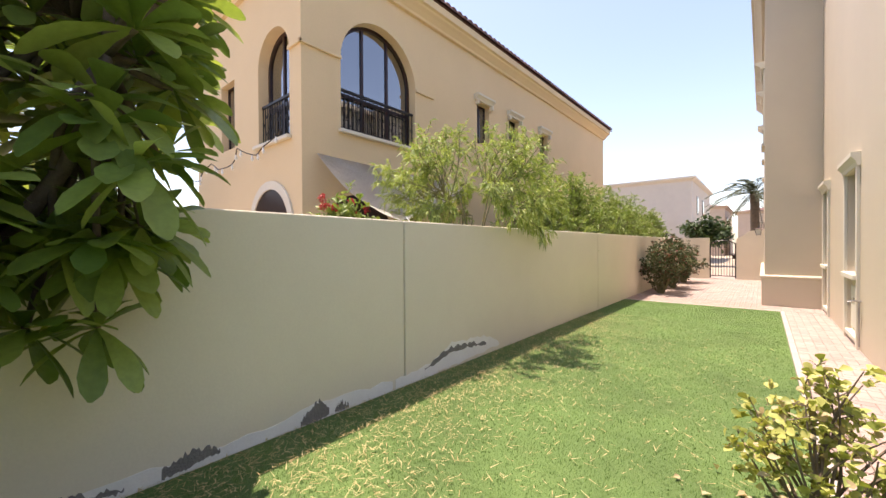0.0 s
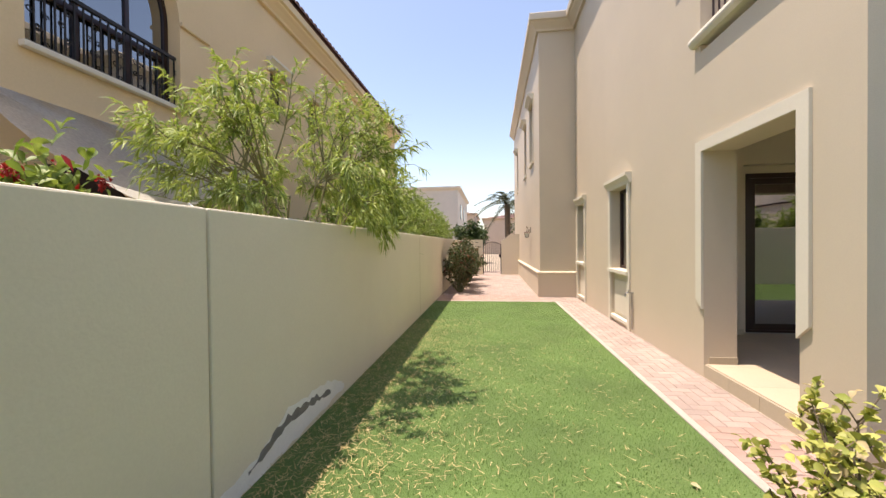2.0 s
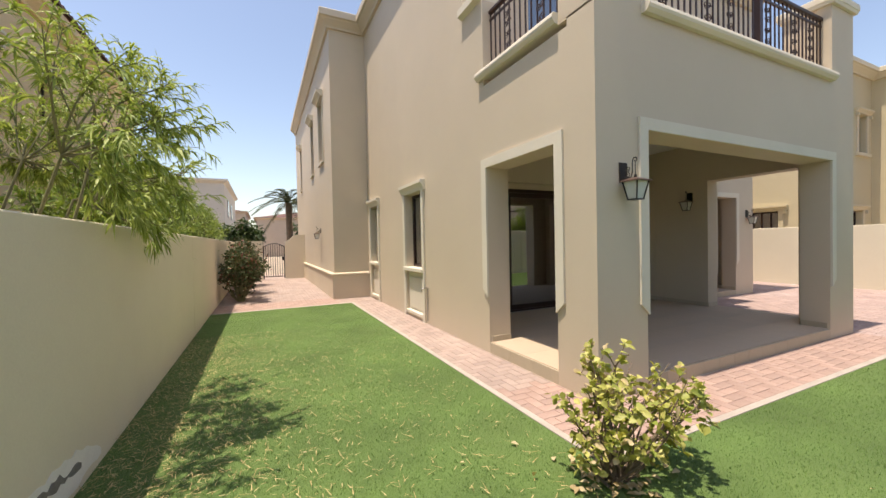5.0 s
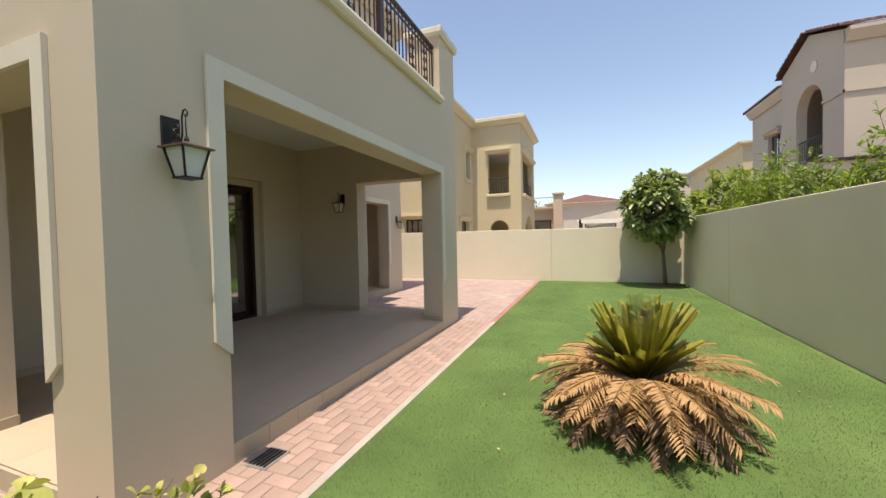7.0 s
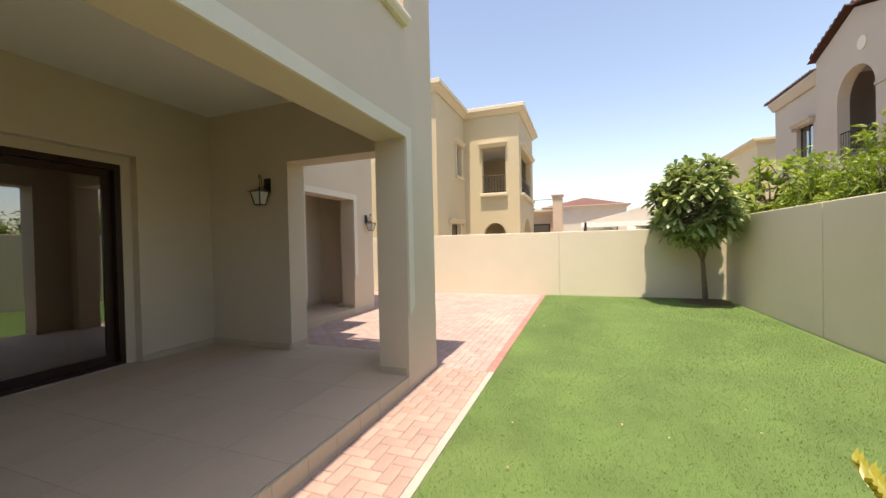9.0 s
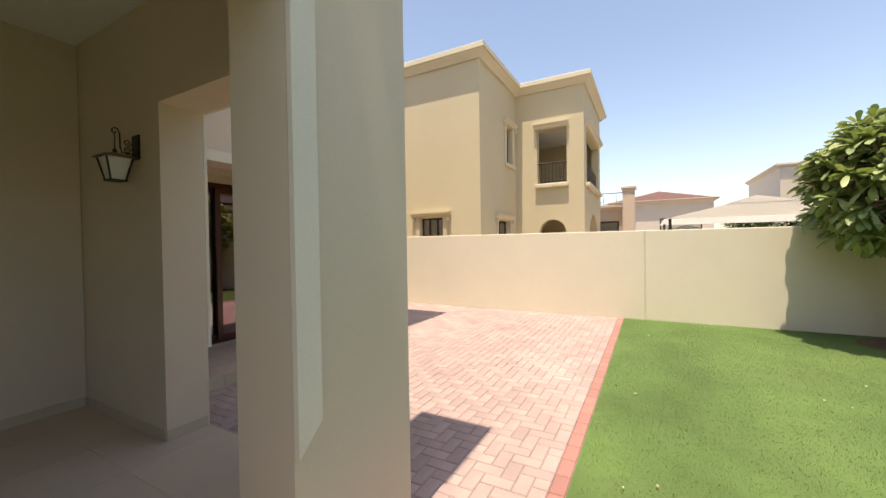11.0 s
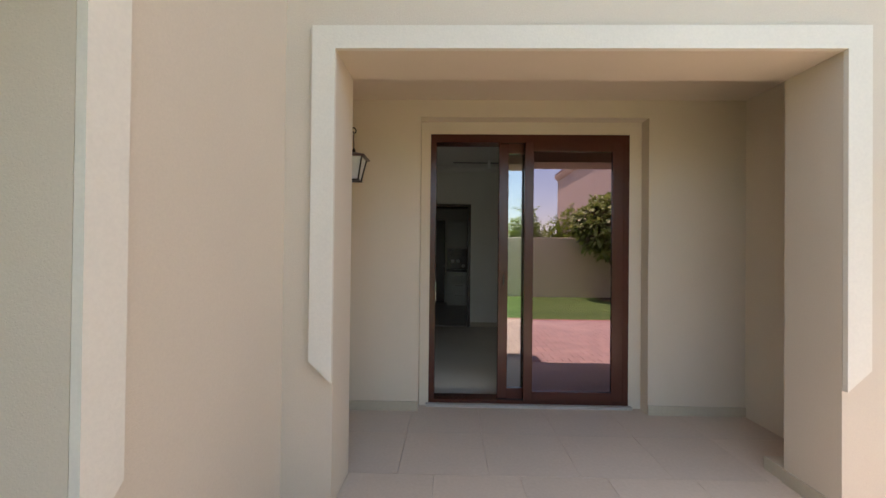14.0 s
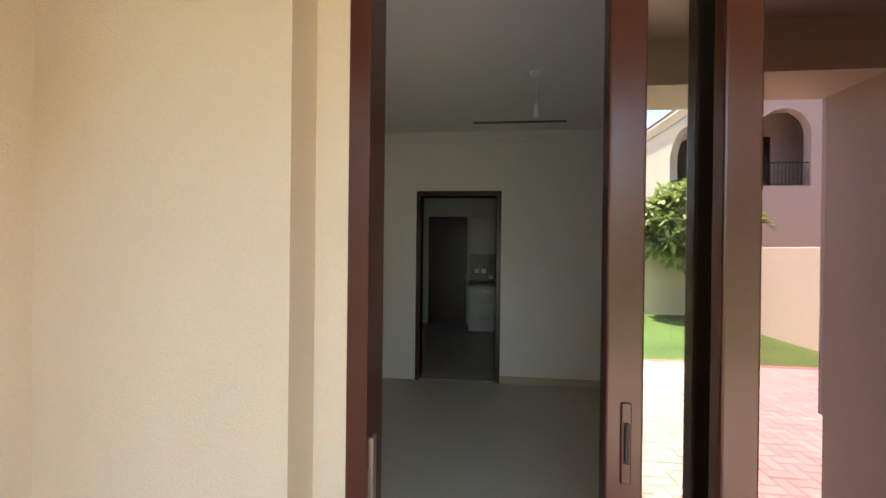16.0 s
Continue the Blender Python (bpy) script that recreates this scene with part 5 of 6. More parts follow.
class Leaves:
    """Gathers many leaves into one mesh."""

    def __init__(self):
        self.v, self.f = [], []

    def add(self, p, d, length, width, shape=OVAL, droop=0.3, fold=0.25, spin=None):
        p, d = Vector(p), Vector(d).normalized()
        side = d.cross(Vector((0, 0, 1)))
        side = side.normalized() if side.length > 0.05 else Vector((1, 0, 0))
        a = spin if spin is not None else rng.uniform(-0.5, 0.5)
        up = side.cross(d)
        side, up = side * math.cos(a) + up * math.sin(a), up * math.cos(a) - side * math.sin(a)
        last = None
        for s, w in shape:
            c = p + d * (length * s) + Vector((0, 0, -droop * length * s * s))
            hw = width * 0.5 * w
            n = len(self.v)
            if hw < 1e-5:
                self.v.append(c)
                now = (n, n, n)
            else:
                self.v += [c - side * hw + up * hw * fold, c, c + side * hw + up * hw * fold]
                now = (n, n + 1, n + 2)
            if last:
                for i in (0, 1):
                    q = (last[i], last[i + 1], now[i + 1], now[i])
                    q = tuple(dict.fromkeys(q))
                    if len(q) > 2:
                        self.f.append(q)
            last = now

    def weld(self):
        """Joins corners that lie in one place."""
        at, new_v, to = {}, [], []
        for v in self.v:
            k = (round(v[0], 5), round(v[1], 5), round(v[2], 5))
            if k not in at:
                at[k] = len(new_v)
                new_v.append(v)
            to.append(at[k])
        faces = [tuple(dict.fromkeys(to[i] for i in q)) for q in self.f]
        self.v, self.f = new_v, [q for q in faces if len(q) > 2]

    def done(self, name, mat, parent, label="", kind=""):
        me = bpy.data.meshes.new(name)
        me.from_pydata([tuple(v) for v in self.v], [], self.f)
        me.materials.append(mat)
        for p in me.polygons:
            p.use_smooth = True
        ob = new(name, me)
        ob.parent = parent
        if label:
            tagged(ob, label)
        return ob


def ball(r=1.0):
    while True:
        v = Vector((rng.uniform(-1, 1), rng.uniform(-1, 1), rng.uniform(-1, 1)))
        if v.length <= 1:
            return v * r


def bend(p, q, sag=0.1, n=5):
    p, q = Vector(p), Vector(q)
    k = ball(sag * (q - p).length)
    return [p.lerp(q, i / n) + k * math.sin(math.pi * i / n) for i in range(n + 1)]


M_plum = leaf_material("plumeria_leaf", (0.14, 0.23, 0.05), (0.40, 0.49, 0.12), 0.36, 0.45)
M_plum2 = leaf_material("frangipani_leaf_sunlit", (0.18, 0.26, 0.09), (0.42, 0.49, 0.22), 0.38, 0.25)
M_olean = leaf_material("oleander_leaf", (0.20, 0.29, 0.055), (0.52, 0.60, 0.20), 0.5, 0.38)
M_shrub = leaf_material("shrub_leaf", (0.16, 0.25, 0.05), (0.34, 0.43, 0.12), 0.5, 0.34)
M_lime = leaf_material("lime_shrub_leaf", (0.16, 0.27, 0.03), (0.36, 0.46, 0.07), 0.5, 0.35)
M_boug = leaf_material("bougainvillea_leaf", (0.04, 0.07, 0.025), (0.13, 0.15, 0.06), 0.55, 0.2)
M_pink = leaf_material("dusky_pink_bract", (0.25, 0.07, 0.07), (0.40, 0.15, 0.13), 0.6, 0.3)
M_red = leaf_material("red_flower", (0.35, 0.015, 0.02), (0.55, 0.04, 0.05), 0.5, 0.25)
M_yel = leaf_material("yellowing_leaf", (0.26, 0.32, 0.06), (0.66, 0.63, 0.20), 0.5, 0.32)
M_dry = leaf_material("dry_curled_leaf", (0.42, 0.32, 0.16), (0.66, 0.55, 0.34), 0.7, 0.25)
M_cyc = leaf_material("cycad_leaf", (0.10, 0.125, 0.018), (0.44, 0.40, 0.05), 0.35, 0.2)
M_cycdry = leaf_material("dead_cycad_leaf", (0.34, 0.19, 0.08), (0.62, 0.40, 0.19), 0.65, 0.2)
M_cycdead = leaf_material("grey_dead_cycad_leaf", (0.16, 0.095, 0.055), (0.30, 0.20, 0.125), 0.7, 0.1)
M_palm = leaf_material("palm_leaf", (0.035, 0.055, 0.025), (0.10, 0.12, 0.05), 0.5, 0.2)
M_fartree = leaf_material("far_tree_leaf", (0.035, 0.07, 0.02), (0.09, 0.14, 0.04), 0.6, 0.15)
M_white_fl = leaf_material("white_flower", (0.6, 0.6, 0.5), (0.8, 0.78, 0.7), 0.5, 0.3)


def frangipani(name, label, base, centre, radii, count, size, mat, zmin, trunk_r=0.06, keep=lambda p: True, extra=()):
    """Thick forked limbs that end in rosettes of paddle leaves."""
    ob = thing(name, label, "tree", base)
    b, lv = bmesh.new(), Leaves()
    c = Vector(centre) - Vector(base)
    fork = Vector((c.x * 0.25, c.y * 0.25, c.z * 0.42))
    tube(b, bend((0, 0, -0.03), fork, 0.08), [trunk_r * (1.15 - 0.07 * i) for i in range(6)], 9)
    limbs = []
    for k in range(5):
        a = k * 2 * math.pi / 5 + rng.uniform(-0.4, 0.4)
        tip = c + Vector((radii[0] * 0.5 * math.cos(a), radii[1] * 0.5 * math.sin(a), rng.uniform(-0.25, 0.25) * radii[2]))
        tube(b, bend(fork, tip, 0.12), [trunk_r * (0.7 - 0.06 * i) for i in range(6)], 7)
        limbs.append(tip)
    spots = [Vector(e) - Vector(base) for e in extra]
    tries = 0
    while len(spots) < count and tries < count * 30:
        tries += 1
        u = ball()
        u = u.normalized() * (u.length ** 0.6)
        p = c + Vector((u.x * radii[0], u.y * radii[1], u.z * radii[2]))
        if p.z + base[2] > zmin and keep(p + Vector(base)):
            spots.append(p)
    for p in spots:
        near = min(limbs, key=lambda q: (q - p).length)
        tube(b, bend(near, p, 0.1, 4), [0.022, 0.02, 0.018, 0.016, 0.014], 6)
        out = (p - near).normalized() if (p - near).length > 0.05 else Vector((0, 0, 1))
        n = rng.randint(13, 18)
        for i in range(n):
            a = i * 2.4
            el = rng.uniform(-0.75, 0.75) if i > n / 3 else rng.uniform(0.3, 1.2)
            flat = Vector((math.cos(a), math.sin(a), 0))
            d = flat * math.cos(el) + Vector((0, 0, math.sin(el))) + out * 0.35
            lv.add(p, d, size * rng.uniform(0.75, 1.1), size * rng.uniform(0.29, 0.38), PADDLE, rng.uniform(0.15, 0.55), 0.22)
    part("trunk", b, M_bark, ob, "grey forked trunk", True)
    lv.done("crown", mat, ob, "rosettes of long dark green leaves")
    return ob


frangipani("frangipani_tree", "large frangipani tree with dark green paddle leaves", (-2.6, -0.3, 0), (-2.5, 0.15, 2.35), (0.75, 0.95, 1.15), 165, 0.32, M_plum, 1.25,
           keep=lambda p: (p.x > -2.72 or p.z > 2.05) and p.y < (0.02 if p.z > 2.1 else -0.06) - 0.34 * p.x and p.x < -1.95,
           extra=((-2.42, 0.5, 1.08), (-2.38, 0.27, 1.12), (-2.4, 0.66, 1.55), (-2.45, 0.46, 1.6), (-2.3, 0.72, 1.9), (-2.35, 0.77, 2.25), (-2.4, 0.8, 2.5), (-2.5, 0.7, 2.75)))
frangipani("frangipani_tree", "rounded frangipani tree in the lawn corner", (12.55, -0.62, 0), (12.25, -0.33, 2.33), (1.1, 0.82, 0.95), 190, 0.27, M_plum2, 1.3, 0.055,
           keep=lambda p: p.x < 12.95 and p.y > -1.02)
frangipani("frangipani_tree", "frangipani tree with white flowers behind the garden wall", (13.9, -2.6, -0.1), (13.7, -2.4, 2.4), (1.5, 0.8, 0.95), 90, 0.32, M_plum, 1.6, 0.06)
fl = Leaves()
for _ in range(40):
    p = Vector((13.3, -2.1, 3.15)) + Vector((rng.gauss(0, 0.3), rng.gauss(0, 0.2), rng.gauss(0, 0.08)))
    for k in range(5):
        fl.add(p, (math.cos(k * 1.26), math.sin(k * 1.26), 0.3), 0.05, 0.035)
fl.done("flowers", M_white_fl, bpy.data.objects["frangipani_tree.002"], "small white flowers")
tagged(linked("soil_bed", joined(bmesh.new(), tube(bmesh.new(), [(12.45, -0.6, -0.02), (12.45, -0.6, 0.012)], [0.55, 0.5], 16)), M_soil), "dark bare soil round the tree foot", "soil")


def shrub(name, label, base, height, spread, stems, per, size, wide, mat, lean=(0, 0), shape=BLADE, droop=0.5, extra=None, twig=M_twig, bare=0.25, keep=None, edge=0.45, lush=7):
    """Many thin stems from one foot, each with side twigs and leaves along its upper part."""
    ob = thing(name, label, "shrub", base)
    b, lv, ex = bmesh.new(), Leaves(), Leaves()
    for s in range(stems):
        a = rng.uniform(0, 2 * math.pi)
        r = math.sqrt(rng.random())
        tip = Vector((math.cos(a) * r * spread[0] + lean[0], math.sin(a) * r * spread[1] + lean[1], height * (1 - edge * r * r) * rng.uniform(0.75, 1.0)))
        if keep and not keep(tip + Vector(base)):
            tip.z = height * 0.95
            tip.x *= 0.3
        line = bend((rng.uniform(-0.06, 0.06), rng.uniform(-0.06, 0.06), -0.02), tip, 0.12, 7)
        tube(b, line, [0.012 * (1.2 - i / 8) * (height / 1.6) ** 0.5 for i in range(8)], 5, False)
        for k in range(per):
            u = bare + (1 - bare) * math.sqrt(rng.random())
            i = min(6, int(u * 7))
            p = line[i].lerp(line[i + 1], u * 7 - i)
            tw = p + ball(1.0).normalized() * rng.uniform(0.1, 0.28) * (height / 1.8) ** 0.7
            if k % 2 == 0:
                tube(b, [p, p.lerp(tw, 0.5) + Vector((0, 0, 0.02)), tw], [0.004, 0.003, 0.002], 3, False)
            for _ in range(lush):
                q = p.lerp(tw, rng.uniform(0.35, 1.0))
                d = ball(1.0) + Vector((0, 0, 0.25)) + (tip - line[3]).normalized() * 0.5
                g = ex if extra and rng.random() < extra[1] else lv
                g.add(q, d, size * rng.uniform(0.6, 1.15), wide * rng.uniform(0.8, 1.2), shape, droop * rng.uniform(0.4, 1.3), 0.3, rng.uniform(-1.2, 1.2))
    part("branchwork", b, twig, ob, "thin twiggy stems")
    lv.done("foliage", mat, ob)
    if extra:
        tagged(ex.done("bloom_scatter", extra[0], ob, extra[2]), kind="stuff")
    return ob


over_wall = lambda p: p.x < -3.15 or p.z > 1.95


def oleander(base, centre, radii, tips, tufts, length, mat, floor_z):
    """Vase of bare stems that fork and end in loose clouds of drooping narrow leaves."""
    ob = thing("oleander", "large airy narrow-leaved shrub leaning over the garden wall", "shrub", base)
    o, c = Vector(base), Vector(centre)
    b, lv = bmesh.new(), Leaves()
    mains = []
    for k in range(13):
        a = k * 2.4
        m = c + Vector((math.cos(a) * radii[0] * 0.42, math.sin(a) * radii[1] * 0.42, rng.uniform(-0.35, 0.1) * radii[2])) - o
        line = bend((rng.uniform(-0.12, 0.12), rng.uniform(-0.15, 0.15), -0.02), m, 0.06, 6)
        tube(b, line, [0.022 - 0.002 * i for i in range(7)], 5, False)
        mains.append(m)
    made = 0
    while made < tips:
        u = ball()
        u = u.normalized() * (u.length ** 0.35)
        p = c + Vector((u.x * radii[0], u.y * radii[1], u.z * radii[2]))
        if made < 5:
            p = Vector((-2.72, 4.65 + 0.35 * made, 1.97 - 0.09 * made))
        elif p.z < floor_z or (p.x > -3.2 and p.z < 1.95):
            continue
        made += 1
        q = p - o
        m = min(mains, key=lambda v: (v - q).length)
        br = bend(m, q, 0.1, 4)
        tube(b, br, [0.009, 0.008, 0.006, 0.005, 0.003], 4, False)
        out = (q - m).normalized()
        for _ in range(tufts):
            s = rng.uniform(0.45, 1.0)
            i = min(3, int(s * 4))
            r = br[i].lerp(br[i + 1], s * 4 - i)
            e = r + (out * 0.7 + ball(1.0) + Vector((0, 0, 0.15))).normalized() * rng.uniform(0.08, 0.26)
            tube(b, [r, e], [0.003, 0.002], 3, False)
            for k in range(13):
                w = r.lerp(e, 0.4 + 0.6 * k / 12)
                d = (e - r).normalized() * 0.9 + ball(1.0)
                lv.add(w, d, length * rng.uniform(0.6, 1.15), 0.016 * rng.uniform(0.8, 1.25), BLADE, rng.uniform(0.3, 0.9), 0.3, rng.uniform(-1.2, 1.2))
    part("branchwork", b, M_twig, ob, "bare pale brown stems")
    lv.done("foliage", mat, ob, "light green drooping narrow leaves")


oleander((-3.85, 5.3, -0.1), (-3.5, 5.1, 2.3), (1.4, 1.75, 1.0), 95, 13, 0.105, M_olean, 1.85)
for y, h, s in ((8.4, 3.2, 1.1), (9.8, 3.35, 1.2), (11.4, 3.4, 1.3), (13.2, 3.5, 1.5), (15.8, 3.5, 1.6), (18.8, 3.2, 1.2)):
    shrub("hedge_shrub", "light green narrow-leaved shrub behind the garden wall", (-4.1, y, -0.1), h, (1.15, s), 60, 24, 0.17, 0.03, M_shrub, (0.1, 0), BLADE, 0.5, keep=over_wall, bare=0.4, lush=8)
for i, (y, h) in enumerate(((13.0, 1.75), (14.9, 1.8), (17.2, 1.6))):
    shrub("bougainvillea", "sprawling dark bougainvillea with few dusky pink bracts", (-2.35, y, -0.01), h, (0.5 + 0.1 * i, 1.0), 36, 18, 0.075, 0.05, M_boug, (0.05, 0), OVAL, 0.3, (M_pink, 0.10, "dusky pink bracts"),
          keep=lambda p: p.x > -2.85)
sx = shrub("flowering_shrub", "green shrub with red flower heads behind the wall", (-3.72, 2.85, -0.1), 2.3, (0.3, 0.4), 34, 16, 0.13, 0.042, M_shrub, (0, 0), OVAL, 0.4, (M_red, 0.03, "red flower heads"), bare=0.8,
           keep=lambda p: p.x < -3.15)
for _ in range(7):
    fl = Leaves()
    p = Vector((rng.uniform(-0.2, 0.2), rng.uniform(-0.45, 0.45), rng.uniform(1.98, 2.16)))
    for k in range(60):
        fl.add(p + ball(0.04), ball() + Vector((0, 0, 0.4)), 0.028, 0.016)
    tagged(fl.done("flower_head", M_red, sx, "cluster of small red flowers"), kind="stuff")
shrub("low_shrub", "low green shrub behind the wall under the sail", (-3.8, 3.95, -0.1), 2.05, (0.4, 0.7), 22, 14, 0.12, 0.03, M_shrub, (0, 0), BLADE, 0.5, bare=0.5, keep=over_wall)
for x, y, h, s, m in ((11.6, -2.4, 3.5, 0.9, M_lime), (10.0, -2.3, 3.35, 1.0, M_lime), (8.4, -2.3, 2.9, 1.0, M_shrub), (6.9, -2.4, 3.15, 1.2, M_lime), (4.9, -2.5, 3.0, 1.2, M_lime), (2.6, -2.5, 3.0, 1.2, M_shrub)):
    shrub("lime_shrub", "bright lime green shrub behind the garden wall", (x, y, -0.1), h, (s, 0.7), 56, 22, 0.15, 0.034, m, (0, 0), BLADE, 0.5, bare=0.5, keep=lambda p: p.y < -1.5 or p.z > 2.1)
bush = shrub("garden_bush", "half-dry bush with yellow-green and curled leaves", (0.17, 2.93, 0), 0.9, (0.52, 0.42), 32, 8, 0.064, 0.042, M_yel, (0.2, 0.0), OVAL, 0.35, (M_dry, 0.14, "dry curled pale leaves"), M_bark, 0.22, lush=6)
lt = Leaves()
for _ in range(120):
    a, r = rng.uniform(0, 6.28), abs(rng.gauss(0, 0.22))
    lt.add((0.16 + r * math.cos(a), 2.93 + r * math.sin(a), 0.012), (rng.uniform(-1, 1), rng.uniform(-1, 1), 0.15), 0.06, 0.035, OVAL, 0.1, 0.6)
lo_ = lt.done("leaf_litter", M_dry, None)
tagged(lo_, "dry fallen leaves heaped under the bush", "leaf litter", "", "stuff")

# cycad with a green crown and a skirt of dead fronds
cyc = thing("cycad", "cycad with green upright crown and brown dead fronds", "cycad", (3.22, 1.12, 0))
part("trunk", tube(bmesh.new(), [(0, 0, -0.02), (0, 0, 0.12), (0, 0, 0.25), (0, 0, 0.36)], [0.17, 0.20, 0.18, 0.08], 12), M_bark, cyc, "stout scaly trunk", True)


def frond(az, el, length, droop, mat, leaf_len, name="frond", curl=0.0):
    lv = Leaves()
    out = Vector((math.cos(az), math.sin(az), 0))
    side = Vector((-math.sin(az), math.cos(az), 0))
    n = 40
    pts = []
    for i in range(n + 1):
        s = i / n
        r = length * s
        pts.append(Vector((0, 0, 0.33)) + out * (r * math.cos(el) + 0.05) + Vector((0, 0, r * math.sin(el) - droop * length * s * s)))
    for p in pts:
        p.z = max(p.z, 0.03)
    for i in range(2, n):
        s = i / n
        w = leaf_len * (0.45 + 0.55 * math.sin(math.pi * min(1, 0.12 + s * 0.88)))
        d = (pts[i + 1] - pts[i]).normalized()
        upv = side.cross(d) * -1
        for k in (-1, 1):
            dirn = side * k * 0.85 + d * (0.6 + curl * rng.uniform(-0.4, 0.8)) + upv * (0.35 - curl * rng.uniform(0.2, 1.1))
            lv.add(pts[i], dirn, w * rng.uniform(0.85, 1.1), 0.016, BLADE, 0.1 + 0.4 * curl, 0.2, 0.2)
    for i in range(2, n - 1):
        j = len(lv.v)
        lv.v += [pts[i], pts[i + 1], pts[i + 1] + upv * 0.01, pts[i] + upv * 0.01]
        lv.f.append((j, j + 1, j + 2, j + 3))
    lv.weld()
    ob = lv.done(name, mat, cyc)
    b = bmesh.new()
    tube(b, pts[::3], [0.009 - 0.0007 * i for i in range(len(pts[::3]))], 4, False)
    part("stalk", b, mat, ob)


for i in range(44):
    frond(i * 2.4, rng.uniform(1.0, 1.5), rng.uniform(0.58, 0.76), 0.09, M_cyc, 0.125)
for i in range(16):
    frond(i * 0.3927, rng.uniform(0.65, 0.95), rng.uniform(0.48, 0.6), 0.12, M_cyc, 0.125)
for i in range(34):
    frond(i * 0.1848 + rng.uniform(-0.1, 0.1), rng.uniform(0.34, 0.72), rng.uniform(0.74, 1.04), rng.uniform(0.34, 0.56), M_cycdry, 0.15, curl=0.4)
for i in range(32):
    frond(i * 0.19635 + rng.uniform(-0.1, 0.1), rng.uniform(0.12, 0.42), rng.uniform(0.62, 0.86), rng.uniform(0.36, 0.58), M_cycdry if i % 2 else M_cycdead, 0.145, curl=0.55)
for i in range(30):
    frond(i * 0.2094 + rng.uniform(-0.1, 0.1), rng.uniform(-0.2, 0.05), rng.uniform(0.55, 0.77), rng.uniform(0.25, 0.4), M_cycdead, 0.13, curl=0.7)

# palm beyond the gate
palm = thing("palm_tree", "date palm with drooping fronds beyond the side gate", "palm", (-0.35, 25.0, -0.1))
part("trunk", tube(bmesh.new(), [(0, 0, 0), (0.03, 0, 1.3), (0.0, 0, 3.0), (0, 0, 4.1)], [0.22, 0.19, 0.18, 0.2], 10), M_bark, palm, "rough brown trunk", True)
for i in range(36):
    az, el, L = i * 2.4, rng.uniform(-0.3, 1.15), rng.uniform(1.9, 2.5)
    lv = Leaves()
    out, side = Vector((math.cos(az), math.sin(az), 0)), Vector((-math.sin(az), math.cos(az), 0))
    pts = [Vector((0, 0, 4.1)) + out * (L * s * math.cos(el)) + Vector((0, 0, L * s * math.sin(el) - 0.55 * L * s * s)) for s in [k / 22 for k in range(23)]]
    for k in range(3, 22):
        d = (pts[k + 1 if k < 22 else k] - pts[k - 1]).normalized()
        for sg in (-1, 1):
            lv.add(pts[k], side * sg + d * 0.8 + Vector((0, 0, 0.2)), 0.42 * (1.1 - k / 30), 0.055, BLADE, 0.3, 0.2)
    fo = lv.done("frond", M_palm, palm)
    part("stalk", tube(bmesh.new(), pts[::3], 0.018, 4, False), M_palm, fo)


def far_tree(base, h, r, mat=M_fartree):
    ob = thing("far_tree", "far leafy dark green garden tree", "tree", base)
    b, lv = bmesh.new(), Leaves()
    tube(b, [(0, 0, 0), (0.1, 0, h * 0.35), (0, 0.1, h * 0.6)], [0.16, 0.13, 0.09], 7)
    for _ in range(40):
        u = ball()
        c = Vector((u.x * r, u.y * r, h * 0.68 + u.z * h * 0.3))
        tube(b, bend((0, 0.05, h * 0.5), c, 0.1, 3), [0.05, 0.035, 0.02, 0.01], 4, False)
        for _ in range(45):
            lv.add(c + ball(r * 0.35), ball() + Vector((0, 0, 0.2)), 0.3, 0.16, OVAL, 0.3, 0.3)
    part("trunk", b, M_bark, ob)
    lv.done("crown", mat, ob)


for bse, h, r in (((36.0, 7.6, -0.1), 5.6, 1.6), ((47.0, -5.5, -0.1), 4.2, 2.0), ((30.0, -4.8, -0.1), 3.9, 1.2), ((-9.5, 33.0, -0.1), 4.0, 2.0), ((-3.2, 33.0, -0.1), 3.4, 1.4), ((52.0, -9.0, -0.1), 4.4, 2.2), ((-13.5, 1.5, -0.1), 4.0, 1.6),
                  ((3.0, 45.0, -0.1), 4.5, 2.0)):
    far_tree(bse, h, r)

# ---- peeling paint and bare cement at the foot of the west wall ----
def patch(name, mat, label, y0, y1, prof, thick):
    """A ragged patch on the west wall between two heights; prof: (share along, low, high)."""
    b = bmesh.new()
    up, lo = [], []
    n = 26
    for i in range(n + 1):
        s = i / n
        for (s0, l0, h0), (s1, l1, h1) in zip(prof, prof[1:]):
            if s0 <= s <= s1:
                k = (s - s0) / (s1 - s0)
                l, h = l0 + (l1 - l0) * k, h0 + (h1 - h0) * k
                break
        j = 0.014 if 0 < i < n else 0.0
        y = y0 + (y1 - y0) * s
        lo.append((y, max(0.004, l + rng.uniform(-j, j))))
        up.append((y, max(l + 0.004, h + rng.uniform(-j, j) * 1.6)))
    prism(b, lo + up[::-1], "x", -2.871, -2.871 + thick)
    return tagged(linked(name, b, mat), label, "wall patch", "wall patches")


FILL = "off-white filler patch at the foot of the garden wall"
CEM = "bare grey cement patch where the wall paint has peeled"
patch("filler_patch", M_filler, FILL, -0.9, 2.75, [(0, 0.0, 0.1), (0.3, 0.0, 0.12), (0.6, 0.0, 0.08), (0.8, 0.0, 0.15), (1, 0, 0.1)], 0.003)
